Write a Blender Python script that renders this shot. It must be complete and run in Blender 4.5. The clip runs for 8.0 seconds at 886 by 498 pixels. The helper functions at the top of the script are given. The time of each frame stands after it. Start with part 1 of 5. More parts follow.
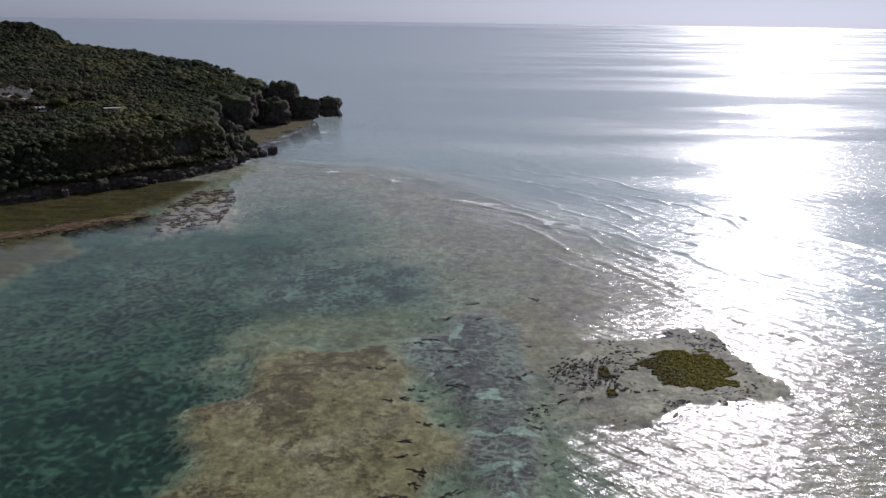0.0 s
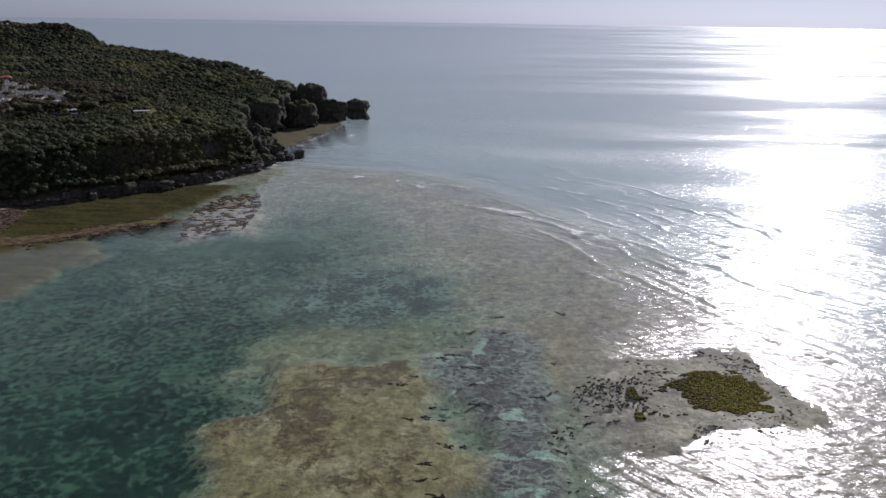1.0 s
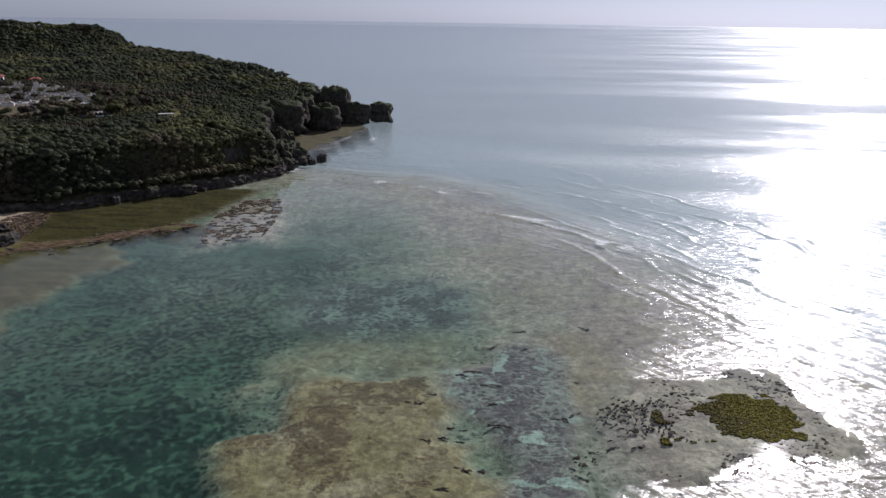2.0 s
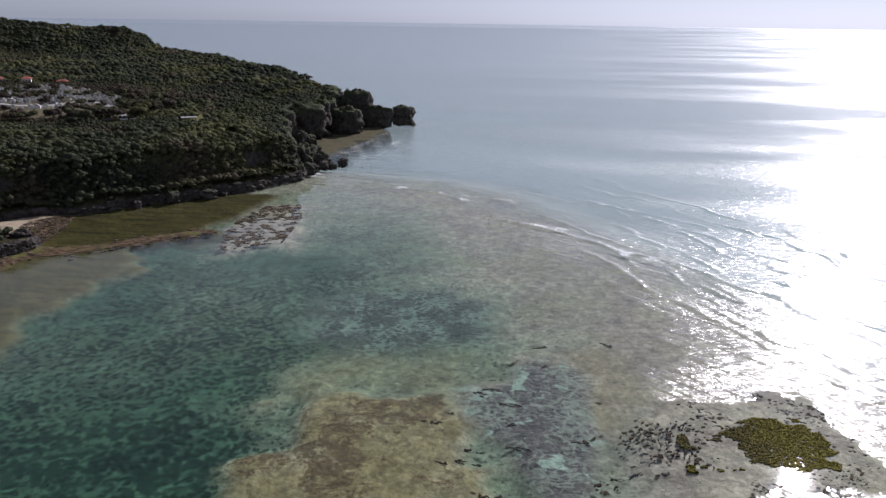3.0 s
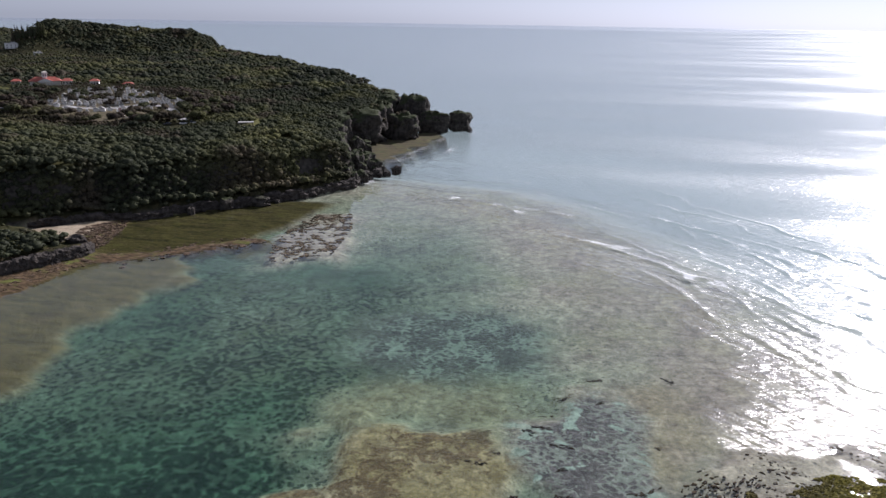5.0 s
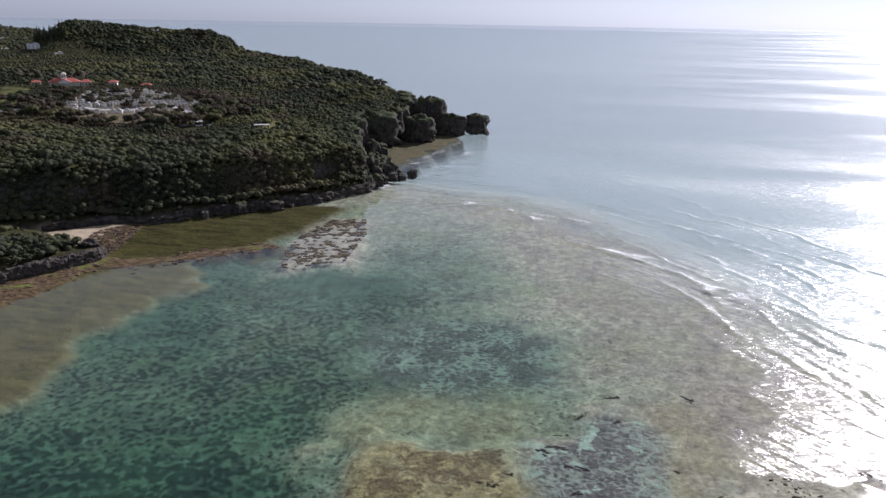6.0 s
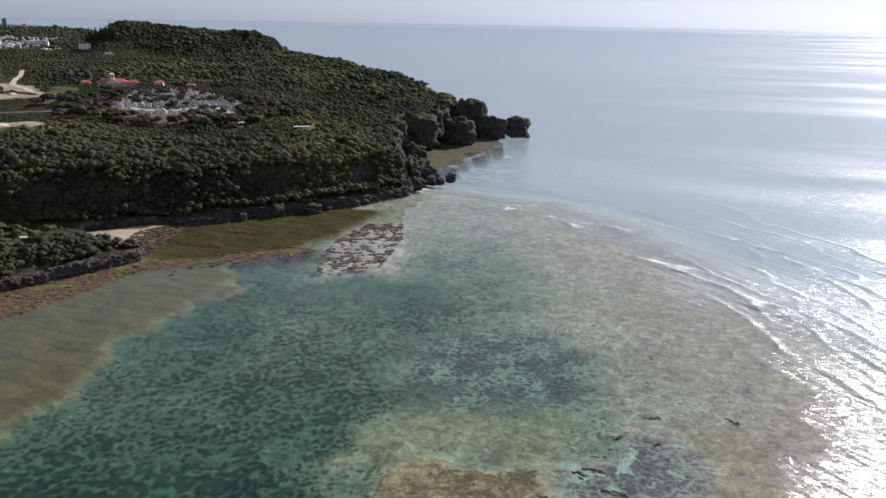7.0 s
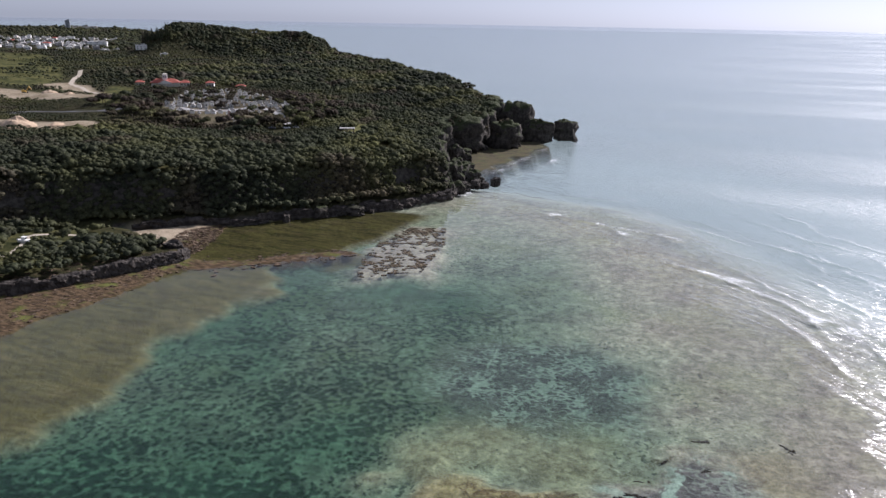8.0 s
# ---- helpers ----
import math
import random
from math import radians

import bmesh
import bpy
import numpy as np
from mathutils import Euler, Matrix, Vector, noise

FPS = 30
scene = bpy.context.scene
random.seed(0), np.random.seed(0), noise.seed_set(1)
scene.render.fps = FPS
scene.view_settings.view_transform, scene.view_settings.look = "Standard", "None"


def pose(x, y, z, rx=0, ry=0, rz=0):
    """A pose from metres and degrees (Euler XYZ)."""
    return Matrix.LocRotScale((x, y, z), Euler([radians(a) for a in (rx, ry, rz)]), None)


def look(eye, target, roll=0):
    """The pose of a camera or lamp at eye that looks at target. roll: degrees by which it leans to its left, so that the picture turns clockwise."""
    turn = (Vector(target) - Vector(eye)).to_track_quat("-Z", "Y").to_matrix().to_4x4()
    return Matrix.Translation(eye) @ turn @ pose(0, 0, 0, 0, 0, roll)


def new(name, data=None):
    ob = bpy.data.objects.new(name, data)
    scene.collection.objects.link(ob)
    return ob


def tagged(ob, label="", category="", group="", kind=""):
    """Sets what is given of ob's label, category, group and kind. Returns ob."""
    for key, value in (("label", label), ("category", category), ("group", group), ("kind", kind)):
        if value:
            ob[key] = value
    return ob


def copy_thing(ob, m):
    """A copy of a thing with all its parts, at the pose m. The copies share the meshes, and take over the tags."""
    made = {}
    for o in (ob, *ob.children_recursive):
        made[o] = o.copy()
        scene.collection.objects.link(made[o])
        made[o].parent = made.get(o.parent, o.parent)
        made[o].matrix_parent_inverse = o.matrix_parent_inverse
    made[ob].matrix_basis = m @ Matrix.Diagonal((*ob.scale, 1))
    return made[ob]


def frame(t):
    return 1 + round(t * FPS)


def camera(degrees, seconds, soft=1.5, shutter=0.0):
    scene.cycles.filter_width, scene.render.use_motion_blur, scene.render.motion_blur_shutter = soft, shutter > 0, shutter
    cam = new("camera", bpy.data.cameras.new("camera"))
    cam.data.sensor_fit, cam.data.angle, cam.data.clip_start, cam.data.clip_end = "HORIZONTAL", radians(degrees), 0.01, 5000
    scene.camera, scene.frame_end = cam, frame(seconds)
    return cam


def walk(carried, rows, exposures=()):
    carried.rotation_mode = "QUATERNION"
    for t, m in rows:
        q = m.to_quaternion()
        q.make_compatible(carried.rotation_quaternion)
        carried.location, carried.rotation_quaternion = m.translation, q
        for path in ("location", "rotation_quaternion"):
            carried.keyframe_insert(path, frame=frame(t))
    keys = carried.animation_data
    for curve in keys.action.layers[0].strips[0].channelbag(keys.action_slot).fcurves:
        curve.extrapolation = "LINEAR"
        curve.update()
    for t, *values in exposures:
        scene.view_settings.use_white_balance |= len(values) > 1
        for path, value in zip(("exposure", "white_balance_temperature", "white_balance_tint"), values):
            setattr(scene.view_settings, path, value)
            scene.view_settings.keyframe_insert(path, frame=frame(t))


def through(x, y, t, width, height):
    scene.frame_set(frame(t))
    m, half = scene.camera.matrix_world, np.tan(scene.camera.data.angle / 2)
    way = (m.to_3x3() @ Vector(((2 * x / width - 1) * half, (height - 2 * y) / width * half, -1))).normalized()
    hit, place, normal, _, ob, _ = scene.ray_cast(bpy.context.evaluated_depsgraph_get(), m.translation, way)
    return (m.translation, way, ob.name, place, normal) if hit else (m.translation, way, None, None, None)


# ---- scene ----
# camera: a slow forward climb over the lagoon, turning to the land
cam = camera(64.38, 8.0)
ROWS = [
    (0, -0.04, 0.0, 80.0, 0.0, -18.041, 0.77),
    (0.5, 0.09, 2.28, 81.14, 1.111, -18.055, 0.809),
    (1, 0.44, 4.8, 82.07, 2.265, -18.058, 0.818),
    (1.5, 0.62, 7.41, 83.13, 3.269, -18.081, 0.848),
    (3, 0.98, 15.29, 85.97, 6.117, -18.063, 0.855),
    (3.5, 0.89, 17.92, 86.75, 7.007, -18.046, 0.917),
    (4, 1.01, 20.88, 87.32, 8.076, -18.043, 0.887),
    (4.5, 0.8, 23.63, 87.9, 9.666, -18.049, 0.895),
    (6, 0.37, 31.77, 89.79, 12.258, -18.045, 0.971),
    (6.5, 0.11, 34.18, 90.36, 13.406, -18.068, 1.016),
    (7, -0.24, 36.9, 90.77, 15.556, -18.063, 1.005),
    (7.5, -0.6, 39.67, 90.95, 17.548, -18.075, 0.997),
    (8, -0.87, 42.44, 91.16, 19.386, -18.053, 0.998),
]
walk(cam, [(t, pose(x, y, z, 0, 0, yaw) @ pose(0, 0, 0, 90 + pitch) @ pose(0, 0, 0, 0, 0, roll)) for t, x, y, z, yaw, pitch, roll in ROWS],
     exposures=[(0, -0.04, 5950, 21), (3, 0.28, 5950, 21), (8, 0.66, 5950, 21)])

# ---- sky and sun ----
SUN_AZIMUTH, SUN_ELEVATION = 24.5, 32.0          # degrees to the right of the y axis, above the horizon
world = bpy.data.worlds.new("world")
scene.world = world
world.use_nodes = True
wn = world.node_tree
sky = wn.nodes.new("ShaderNodeTexSky")
sky.sky_type, sky.sun_disc = "NISHITA", False
sky.sun_elevation, sky.sun_rotation = radians(SUN_ELEVATION), radians(SUN_AZIMUTH)
sky.air_density, sky.dust_density, sky.ozone_density, sky.altitude = 1.0, 0.7, 1.5, 80
# thin high cloud takes most of the colour out of the sky
grey = wn.nodes.new("ShaderNodeHueSaturation")
grey.inputs["Saturation"].default_value = 0.3
wn.links.new(sky.outputs["Color"], grey.inputs["Color"])
veil = wn.nodes.new("ShaderNodeMix")
veil.data_type, veil.blend_type = "RGBA", "MULTIPLY"
veil.inputs[0].default_value = 1.0
veil.inputs[7].default_value = (0.89, 0.98, 1.11, 1)
wn.links.new(grey.outputs["Color"], veil.inputs[6])
haze = wn.nodes.new("ShaderNodeMix")
haze.data_type = "RGBA"
haze.inputs[0].default_value = 0.45
haze.inputs[7].default_value = (4.2, 4.6, 5.2, 1)
wn.links.new(veil.outputs[2], haze.inputs[6])
wn.links.new(haze.outputs[2], wn.nodes["Background"].inputs["Color"])
wn.nodes["Background"].inputs["Strength"].default_value = 0.060

sun = new("sun", bpy.data.lights.new("sun", "SUN"))
sun.data.energy, sun.data.angle, sun.data.color = 5.0, radians(0.5), (1.0, 0.95, 0.87)
az, el = radians(SUN_AZIMUTH), radians(SUN_ELEVATION)
sun.matrix_world = look((0, 0, 300), (-math.sin(az) * math.cos(el), -math.cos(az) * math.cos(el), 300 - math.sin(el)))


# ---- materials ----
class Mat:
    """A node material under construction."""

    def __init__(self, name):
        self.m = bpy.data.materials.new(name)
        self.m.use_nodes = True
        self.t = self.m.node_tree
        self.out = self.t.nodes["Material Output"]
        self.b = self.t.nodes["Principled BSDF"]

    def node(self, kind):
        return self.t.nodes.new("ShaderNode" + kind)

    def put(self, value, socket):
        if isinstance(value, bpy.types.NodeSocket):
            self.t.links.new(value, socket)
        elif isinstance(value, (tuple, list)) and socket.type == "RGBA":
            socket.default_value = (*value[:3], 1)
        else:
            socket.default_value = value

    def place(self):
        return self.node("NewGeometry").outputs["Position"]

    def scaled(self, vec, sx, sy, sz, turn=0):
        n = self.node("Mapping")
        self.put(vec, n.inputs["Vector"])
        n.inputs["Scale"].default_value = (sx, sy, sz)
        n.inputs["Rotation"].default_value = (0, 0, radians(turn))
        return n.outputs["Vector"]

    def noise(self, vec, scale, detail=3.0, rough=0.55, warp=0.0):
        n = self.node("TexNoise")
        self.put(vec, n.inputs["Vector"])
        for k, v in (("Scale", scale), ("Detail", detail), ("Roughness", rough), ("Distortion", warp)):
            n.inputs[k].default_value = v
        return n.outputs["Fac"]

    def voronoi(self, vec, scale, feature="F1", out="Distance", rand=1.0):
        n = self.node("TexVoronoi")
        n.feature = feature
        self.put(vec, n.inputs["Vector"])
        n.inputs["Scale"].default_value = scale
        n.inputs["Randomness"].default_value = rand
        return n.outputs[out]

    def warped(self, vec, scale):
        """A noise of three channels about zero, to bend a pattern with."""
        n = self.node("TexNoise")
        self.put(vec, n.inputs["Vector"])
        n.inputs["Scale"].default_value = scale
        n.inputs["Detail"].default_value = 3
        return n.outputs["Color"]

    def node_color(self, color):
        n = self.node("VectorMath")
        n.operation = "SUBTRACT"
        self.put(color, n.inputs[0])
        n.inputs[1].default_value = (0.5, 0.5, 0.5)
        return n.outputs[0]

    def grey(self, value):
        n = self.node("CombineColor")
        for k in range(3):
            self.put(value, n.inputs[k])
        return n.outputs[0]

    def bent(self, vec, offset, much):
        n = self.node("VectorMath")
        n.operation = "MULTIPLY_ADD"
        self.put(offset, n.inputs[0])
        n.inputs[1].default_value = (much, much, 0)
        self.put(vec, n.inputs[2])
        return n.outputs[0]

    def ramp(self, fac, a, b, lo=0.0, hi=1.0):
        n = self.node("MapRange")
        n.interpolation_type = "SMOOTHSTEP"
        for k, v in ((0, fac), (1, a), (2, b), (3, lo), (4, hi)):
            self.put(v, n.inputs[k])
        return n.outputs[0]

    def math(self, op, a, b=0.0, c=0.0):
        n = self.node("Math")
        n.operation = op
        for i, v in enumerate((a, b, c)):
            self.put(v, n.inputs[i])
        return n.outputs[0]

    def mix(self, fac, a, b, blend="MIX"):
        n = self.node("Mix")
        n.data_type, n.blend_type = "RGBA", blend
        self.put(fac, n.inputs[0])
        self.put(a, n.inputs[6])
        self.put(b, n.inputs[7])
        return n.outputs[2]

    def attr(self, name):
        n = self.node("Attribute")
        n.attribute_name = name
        return n.outputs["Fac"]

    def bump(self, height, strength, distance, normal=None):
        n = self.node("Bump")
        self.put(height, n.inputs["Height"])
        n.inputs["Strength"].default_value = strength
        n.inputs["Distance"].default_value = distance
        if normal is not None:
            self.put(normal, n.inputs["Normal"])
        return n.outputs["Normal"]

    def set(self, color=None, rough=None, normal=None, metal=None, spec=None):
        for k, v in (("Base Color", color), ("Roughness", rough), ("Normal", normal), ("Metallic", metal), ("Specular IOR Level", spec)):
            if v is not None:
                self.put(v, self.b.inputs[k])
        return self.m


def plain(name, color, rough=0.7, grain=6.0, vary=0.25, metal=0.0):
    """A painted or raw surface with two scales of unevenness."""
    m = Mat(name)
    p = m.place()
    n1, n2 = m.noise(p, grain, 4), m.noise(p, grain / 9, 3)
    dark = tuple(c * (1 - vary) for c in color)
    col = m.mix(m.ramp(n1, 0.3, 0.7), dark, color)
    col = m.mix(m.ramp(n2, 0.35, 0.75, 0, 0.5), col, tuple(c * (1 - vary) * 0.8 for c in color))
    return m.set(col, rough, m.bump(n1, 0.3, 0.05), metal)


def rock_material(name, light, dark, moss=0.25):
    """Weathered limestone: pitted, streaked, greened on its upper faces."""
    m = Mat(name)
    p = m.place()
    n1 = m.noise(p, 0.35, 6, 0.65)
    n2 = m.noise(m.scaled(p, 1.5, 1.5, 0.35), 0.9, 5, 0.65)
    pits = m.voronoi(p, 0.9)
    col = m.mix(m.ramp(n1, 0.3, 0.72), dark, light)
    col = m.mix(m.ramp(n2, 0.5, 0.75, 0, 0.7), col, tuple(c * 0.35 for c in dark))
    up = m.node("SeparateXYZ")
    m.put(m.node("NewGeometry").outputs["Normal"], up.inputs[0])
    green = m.math("MULTIPLY", m.ramp(up.outputs[2], 0.35, 0.8), m.ramp(m.noise(p, 0.5, 4), 0.6 - moss, 0.75 - moss))
    sep = m.node("SeparateXYZ")
    m.put(p, sep.inputs[0])
    green = m.math("MULTIPLY", green, m.ramp(sep.outputs[2], 3.0, 5.5))
    col = m.mix(green, col, (0.030, 0.037, 0.014))
    h = m.math("ADD", n1, m.math("MULTIPLY", pits, 0.5))
    return m.set(col, 0.9, m.bump(h, 0.9, 0.8), spec=0.12)


def leaf_material(name, colors, through=0.1):
    """Foliage: colour varies leaf by leaf and tree by tree, and some light passes through."""
    m = Mat(name)
    p = m.place()
    tone, isl = m.attr("tone"), m.node("NewGeometry").outputs["Random Per Island"]
    a, b, c = colors
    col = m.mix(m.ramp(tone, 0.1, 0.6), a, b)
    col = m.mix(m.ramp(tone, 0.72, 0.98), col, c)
    col = m.mix(m.ramp(isl, 0.0, 1.0, 0, 0.35), col, tuple(x * 0.6 for x in a))
    col = m.mix(m.ramp(m.noise(p, 0.018, 4), 0.45, 0.66, 0, 0.75), col, tuple(x * 0.8 for x in c))
    col = m.mix(m.ramp(m.noise(m.scaled(p, 1, 1, 0.3, 40), 0.025, 4), 0.52, 0.68, 0, 0.7), col, (0.062, 0.047, 0.034))
    grain = m.noise(p, 1.3, 5, 0.75)
    col = m.mix(1.0, col, m.grey(m.ramp(grain, 0.32, 0.68, 0.55, 1.5)), "MULTIPLY")
    d, tr, mix = m.node("BsdfDiffuse"), m.node("BsdfTranslucent"), m.node("MixShader")
    m.put(m.bump(grain, 0.9, 0.6), d.inputs["Normal"])
    gl, mix2 = m.node("BsdfGlossy"), m.node("MixShader")
    m.put(col, d.inputs["Color"])
    m.put(col, tr.inputs["Color"])
    mix.inputs[0].default_value = through
    m.t.links.new(d.outputs[0], mix.inputs[1])
    m.t.links.new(tr.outputs[0], mix.inputs[2])
    gl.inputs["Roughness"].default_value = 0.6
    mix2.inputs[0].default_value = 0.008
    m.t.links.new(mix.outputs[0], mix2.inputs[1])
    m.t.links.new(gl.outputs[0], mix2.inputs[2])
    m.t.links.new(mix2.outputs[0], m.out.inputs["Surface"])
    return m.m


def ground_material():
    """Seabed and land in one sheet: sand, coral, weed and deep water below, soil, grass, rock and gravel above."""
    m = Mat("ground")
    p = m.place()
    sep = m.node("SeparateXYZ")
    m.put(p, sep.inputs[0])
    flat = m.scaled(p, 1, 1, 0)
    deep, weed, sand, coral = m.attr("deep"), m.attr("weed"), m.attr("sand"), m.attr("coral")
    fine, mid, big = m.noise(flat, 1.3, 5, 0.62), m.noise(flat, 0.32, 5, 0.62, 0.6), m.noise(flat, 0.06, 4, 0.6)
    # bare floor: pale sand, brownish rubble, sand with a yellow film
    col = m.mix(m.ramp(mid, 0.35, 0.7), (0.24, 0.215, 0.165), (0.40, 0.36, 0.27))
    col = m.mix(m.ramp(big, 0.46, 0.60, 0, 0.55), col, m.mix(m.ramp(mid, 0.35, 0.65), (0.15, 0.118, 0.098), (0.25, 0.205, 0.17)))
    col = m.mix(m.ramp(m.noise(flat, 0.035, 4, 0.6), 0.52, 0.66, 0, 0.4), col, (0.25, 0.235, 0.13))
    col = m.mix(m.math("MULTIPLY", sand, m.ramp(big, 0.2, 0.6, 0.6, 1.0)), col, m.mix(m.ramp(mid, 0.3, 0.7), (0.120, 0.103, 0.050), (0.240, 0.208, 0.104)))
    # weed and coral heads: rounded clumps, thinning out to specks
    warp = m.bent(flat, m.node_color(m.warped(flat, 0.5)), 1.6)
    cells = m.voronoi(warp, 0.62)
    clump = m.math("MULTIPLY_ADD", cells, -0.42, 0.36)
    heads = m.math("ADD", m.math("MULTIPLY", m.noise(flat, 0.55, 7, 0.72, 0.5), 0.72), clump)
    edge = m.math("ADD", m.ramp(weed, 0.0, 1.0, 0.76, 0.43), m.ramp(m.noise(flat, 0.11, 5, 0.65), 0.35, 0.65, 0.06, -0.05))
    patch = m.ramp(m.math("SUBTRACT", heads, edge), -0.03, 0.05)
    dark = m.mix(m.ramp(fine, 0.3, 0.7), (0.026, 0.034, 0.031), (0.075, 0.078, 0.064))
    col = m.mix(m.math("MULTIPLY", patch, m.ramp(big, 0.3, 0.7, 0.7, 0.92)), col, dark)
    # coral bed cut up by narrow sand runnels
    net = m.attr("net")
    runnel = m.voronoi(m.scaled(m.bent(flat, m.node_color(m.warped(flat, 0.3)), 4.0), 0.75, 1.2, 1, 10), 0.48, "DISTANCE_TO_EDGE")
    rag = m.math("ADD", m.ramp(m.noise(flat, 0.9, 6, 0.7, 0.6), 0.3, 0.7, -0.10, 0.10), m.ramp(m.noise(flat, 0.09, 4, 0.6), 0.35, 0.65, -0.09, 0.09))
    ridge = m.ramp(m.math("ADD", runnel, rag), 0.03, 0.13)
    bed = m.mix(m.ramp(mid, 0.3, 0.7), (0.050, 0.045, 0.050), (0.105, 0.092, 0.094))
    col = m.mix(net, col, m.mix(ridge, m.mix(m.ramp(deep, 0.30, 0.50), (0.185, 0.195, 0.168), (0.28, 0.29, 0.245)), bed))
    # pools of clean sand between the coral
    pool = m.math("MULTIPLY", m.ramp(m.math("ADD", m.noise(m.scaled(flat, 0.85, 1.1, 1, 20), 0.13, 3, 0.5, 0.5), m.ramp(m.noise(flat, 0.8, 4, 0.7), 0.3, 0.7, -0.04, 0.04)), 0.575, 0.61), m.math("MULTIPLY", net, m.ramp(deep, 0.30, 0.45, 1.0, 0.0)))
    col = m.mix(pool, col, (0.27, 0.33, 0.27))
    # brown algae in ragged patches
    heads2 = m.math("ADD", m.math("MULTIPLY", m.noise(flat, 0.21, 7, 0.72, 0.9), 0.65), m.math("MULTIPLY", m.noise(flat, 0.9, 5, 0.7), 0.35))
    p2 = m.ramp(m.math("SUBTRACT", heads2, m.ramp(coral, 0.0, 1.0, 0.72, 0.38)), -0.02, 0.05)
    col = m.mix(m.math("MULTIPLY", p2, 0.85), col, m.mix(m.ramp(fine, 0.35, 0.7), (0.055, 0.038, 0.020), (0.110, 0.080, 0.045)))
    # drab wet flat: mauve-grey coral pavement, also a sky veil painted mid-lagoon
    col = m.mix(m.attr("drab"), col, m.mix(m.ramp(m.noise(flat, 0.05, 4, 0.65), 0.42, 0.62), m.mix(m.ramp(mid, 0.3, 0.7), (0.125, 0.108, 0.100), (0.20, 0.175, 0.162)), (0.21, 0.195, 0.135)))
    # grit and small coral in every size; the finest mottle paints ripple sheen
    col = m.mix(1.0, col, m.grey(m.math("MULTIPLY", m.ramp(m.noise(flat, 0.75, 8, 0.75), 0.34, 0.66, 0.70, 1.26), m.math("MULTIPLY", m.ramp(m.noise(flat, 0.22, 4, 0.6), 0.3, 0.7, 0.8, 1.12), m.ramp(m.noise(flat, 2.4, 3, 0.7), 0.3, 0.7, 0.78, 1.22)))), "MULTIPLY")
    # what the depth of water takes out of the light
    tint = m.mix(m.ramp(deep, 0.25, 1.0), (0.64, 0.83, 0.78), (0.112, 0.290, 0.235))
    col = m.mix(m.ramp(deep, 0.0, 0.55), col, m.mix(1.0, col, tint, "MULTIPLY"))
    # pale offshore bed: the open sea's sky reflection and scatter, put into colour
    col = m.mix(m.attr("offshore"), col, (0.258, 0.300, 0.308))
    # algae film on the inner reef flat
    streak = m.math("ADD", m.math("MULTIPLY", m.noise(m.scaled(flat, 0.8, 1.25, 0, 22), 0.6, 7, 0.75, 0.4), 0.5), m.math("MULTIPLY", m.noise(m.scaled(flat, 0.4, 1.9, 0, 24), 0.16, 6, 0.7, 0.6), 0.5))
    film = m.mix(m.ramp(streak, 0.38, 0.61), (0.013, 0.013, 0.004), (0.080, 0.070, 0.022))
    film = m.mix(m.ramp(m.noise(m.scaled(flat, 0.6, 1.6, 0, 24), 0.09, 5, 0.65), 0.52, 0.64, 0, 0.22), film, m.mix(m.ramp(streak, 0.4, 0.6), (0.038, 0.026, 0.016), (0.135, 0.092, 0.055)))
    col = m.mix(m.attr("algae"), col, film)
    # land
    land = m.mix(m.ramp(mid, 0.3, 0.7), (0.018, 0.020, 0.010), (0.042, 0.038, 0.019))
    grass, earth = m.attr("grass"), m.attr("earth")
    land = m.mix(grass, land, m.mix(m.ramp(m.math("ADD", m.math("MULTIPLY", mid, 0.45), m.math("MULTIPLY", big, 0.55)), 0.40, 0.60), (0.030, 0.037, 0.014), (0.110, 0.105, 0.040)))
    pale = m.mix(m.ramp(m.math("ADD", m.math("MULTIPLY", fine, 0.5), m.math("MULTIPLY", big, 0.5)), 0.38, 0.62), (0.19, 0.15, 0.10), (0.37, 0.31, 0.23))
    land = m.mix(m.math("MULTIPLY", earth, m.ramp(mid, 0.25, 0.5, 0.75, 1.0)), land, pale)
    nrm = m.node("SeparateXYZ")
    m.put(m.node("NewGeometry").outputs["Normal"], nrm.inputs[0])
    steep = m.ramp(nrm.outputs[2], 0.80, 0.62)
    stone = m.mix(m.ramp(m.noise(p, 0.4, 6, 0.65), 0.3, 0.7), (0.024, 0.022, 0.019), (0.075, 0.068, 0.058))
    land = m.mix(steep, land, stone)
    col = m.mix(m.attr("dry"), col, land)
    rocky = m.attr("rocky")
    shore = m.mix(m.ramp(m.noise(m.scaled(flat, 0.6, 1.5, 0, 30), 0.5, 6, 0.7), 0.35, 0.68), (0.030, 0.023, 0.014), (0.128, 0.087, 0.052))
    shore = m.mix(m.ramp(m.noise(flat, 0.13, 4), 0.5, 0.72), shore, (0.10, 0.115, 0.03))
    col = m.mix(rocky, col, shore)
    h = m.math("ADD", m.math("MULTIPLY", fine, 0.4), mid)
    return m.set(col, 0.9, m.bump(h, 0.8, 0.5), spec=0.03)


